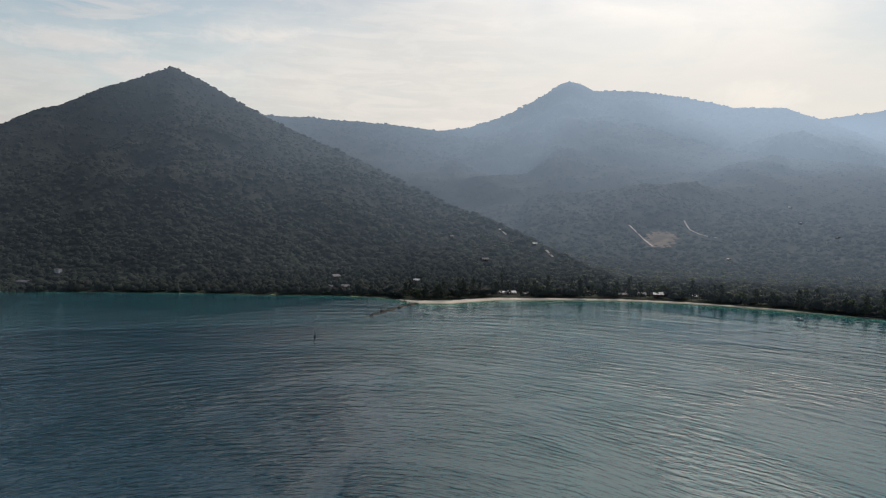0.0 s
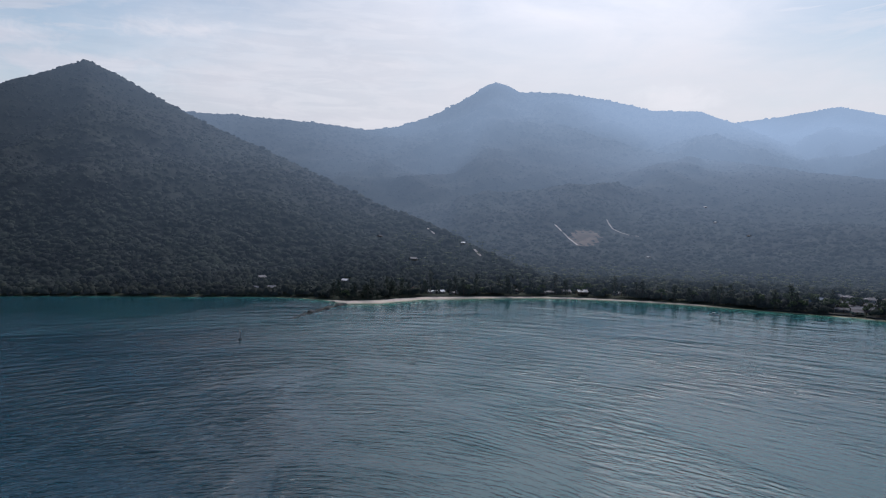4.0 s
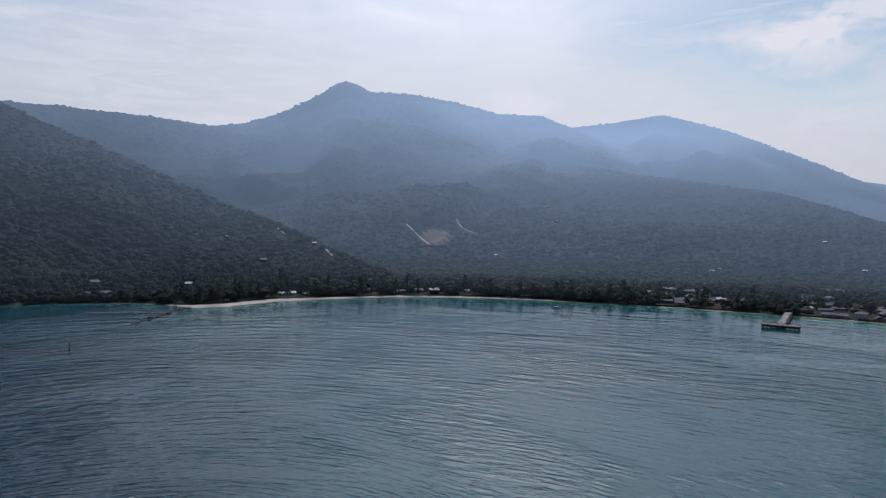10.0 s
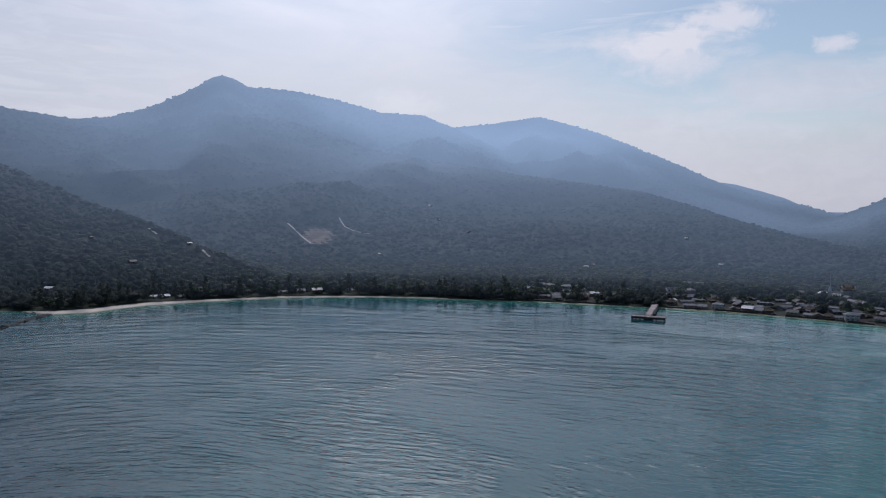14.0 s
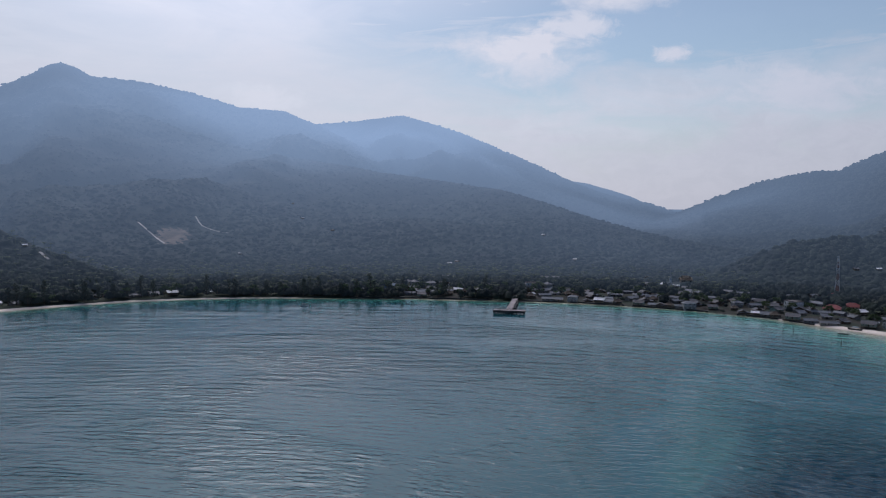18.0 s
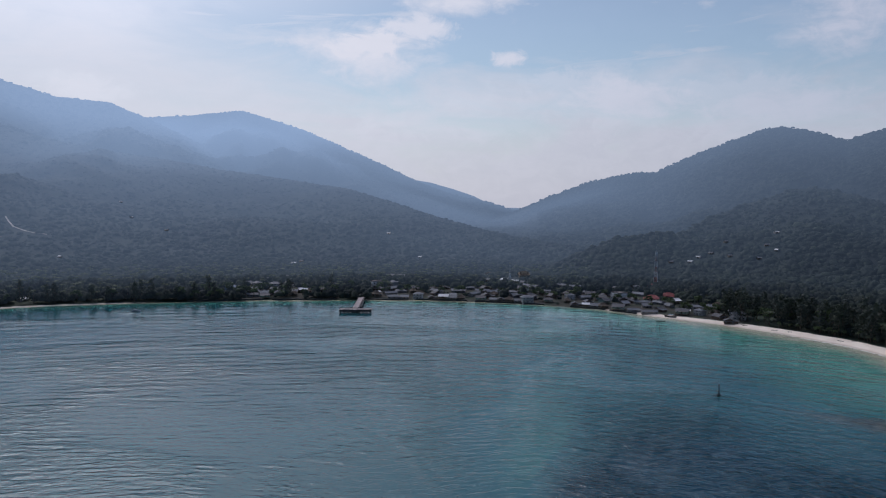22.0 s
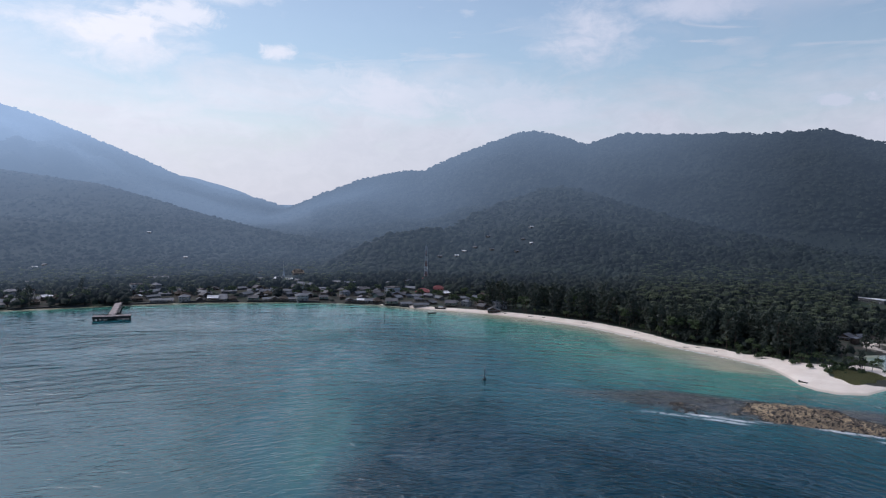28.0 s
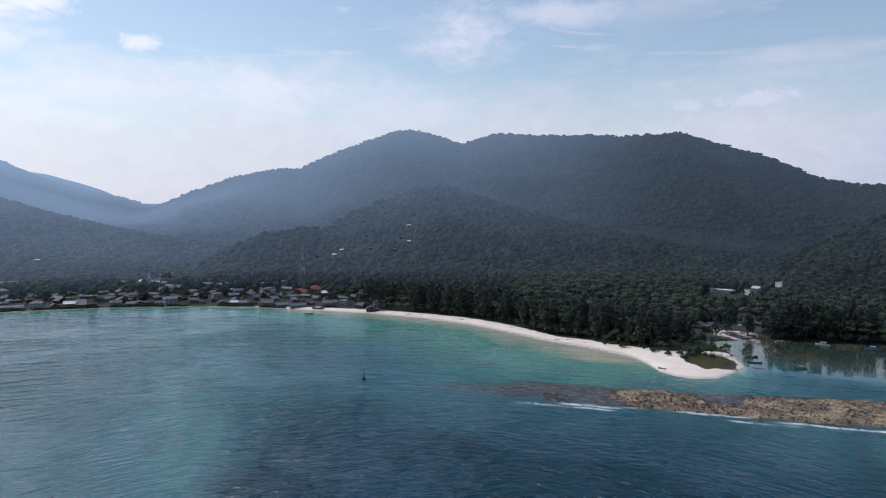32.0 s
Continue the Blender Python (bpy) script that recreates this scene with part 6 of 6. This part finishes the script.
# coconut plantation, joined
rs = np.random.RandomState(31)
g = Geo()
protos = []
for k in range(5):
    q = Geo()
    for i in range(8):
        t = 2 * math.pi * i / 8 + rs.uniform(-0.2, 0.2)
        d, sd = Vector((math.cos(t), math.sin(t), 0)), Vector((-math.sin(t), math.cos(t), 0))
        L, dr = rs.uniform(3.2, 4.4), rs.uniform(0.3, 1.0)
        a0, a1, a2 = Vector((0, 0, 0)), d * L * 0.55 + Vector((0, 0, L * 0.12)), d * L + Vector((0, 0, L * (0.3 - dr)))
        q.add([a0, a1 - sd * 0.6, a2, a1 + sd * 0.6, ], [(0, 1, 2, 3)])
    protos.append((np.array(q.v), np.array(q.f)))
pa = np.concatenate([rs.uniform(84, 113, 1500), rs.uniform(2, 62, 900)])
pr = np.concatenate([rs.uniform(570, 1000, 1500), rs.uniform(775, 1000, 900)])
ok = ~occupied(pa, pr)
pa, pr = pa[ok], pr[ok]
vs, fs, base = [], [], 0
for a, r0, z, h, k, t in zip(pa, pr, height(pa, pr), rs.uniform(9, 14, len(pa)), rs.randint(0, 5, len(pa)), rs.uniform(0, 6.28, len(pa))):
    pv, pf = protos[k]
    px, py, _ = polar(a, r0)
    c, q = math.cos(t), math.sin(t)
    vs.append(np.stack([px + pv[:, 0] * c - pv[:, 1] * q, py + pv[:, 0] * q + pv[:, 1] * c, z + h + pv[:, 2]], -1))
    fs.append(pf + base)
    base += len(pv)
    vs.append(np.array([(px - 0.15, py, z), (px + 0.15, py, z), (px + 0.12, py, z + h), (px - 0.12, py, z + h)]))
    fs.append(np.array([[0, 1, 2, 3]]) + base)
    base += 4
tagged(mesh_object("palm_plantation", np.vstack(vs), np.vstack(fs), MAT["palm_leaf"], None, False), "coconut palms standing through the low forest", "palms", kind="stuff")

# grass on the tip of the spit
MAT["grass"] = leaf_material("dry_grass", (0.17, 0.17, 0.075, 1), (0.31, 0.29, 0.15, 1))
rs = np.random.RandomState(41)
n = 16000
u, t = np.sqrt(rs.rand(n)), rs.uniform(0, 6.28, n)
edge = 1 + 0.18 * np.sin(3 * t) + 0.1 * np.sin(7 * t)
centre = polar(99.0, 477)
out_way, side_way = polar(99.0, 1), polar(189.0, 1)
x = centre.x + (side_way.x * np.cos(t) * 14 + out_way.x * np.sin(t) * 17) * u * edge
y = centre.y + (side_way.y * np.cos(t) * 14 + out_way.y * np.sin(t) * 17) * u * edge
ga2, gr2 = np.degrees(np.arctan2(x, y)), np.hypot(x, y)
ok = inland(ga2, gr2) > 5
x, y, z = x[ok], y[ok], height(ga2[ok], gr2[ok])
q, hgt = rs.uniform(0, 6.28, len(x)), rs.uniform(0.25, 0.7, len(x))
dx, dy = np.cos(q) * 0.35, np.sin(q) * 0.35
lx, ly = rs.normal(0, 0.15, len(x)), rs.normal(0, 0.15, len(x))
v = np.stack([np.stack([x - dx, y - dy, z - 0.05], -1), np.stack([x + dx, y + dy, z - 0.05], -1), np.stack([x + lx, y + ly, z + hgt], -1)], 1).reshape(-1, 3)
tagged(mesh_object("grass", v, np.arange(len(v)).reshape(-1, 3), MAT["grass"], None, False), "dry grass on the tip of the sand spit", "grass", kind="stuff")
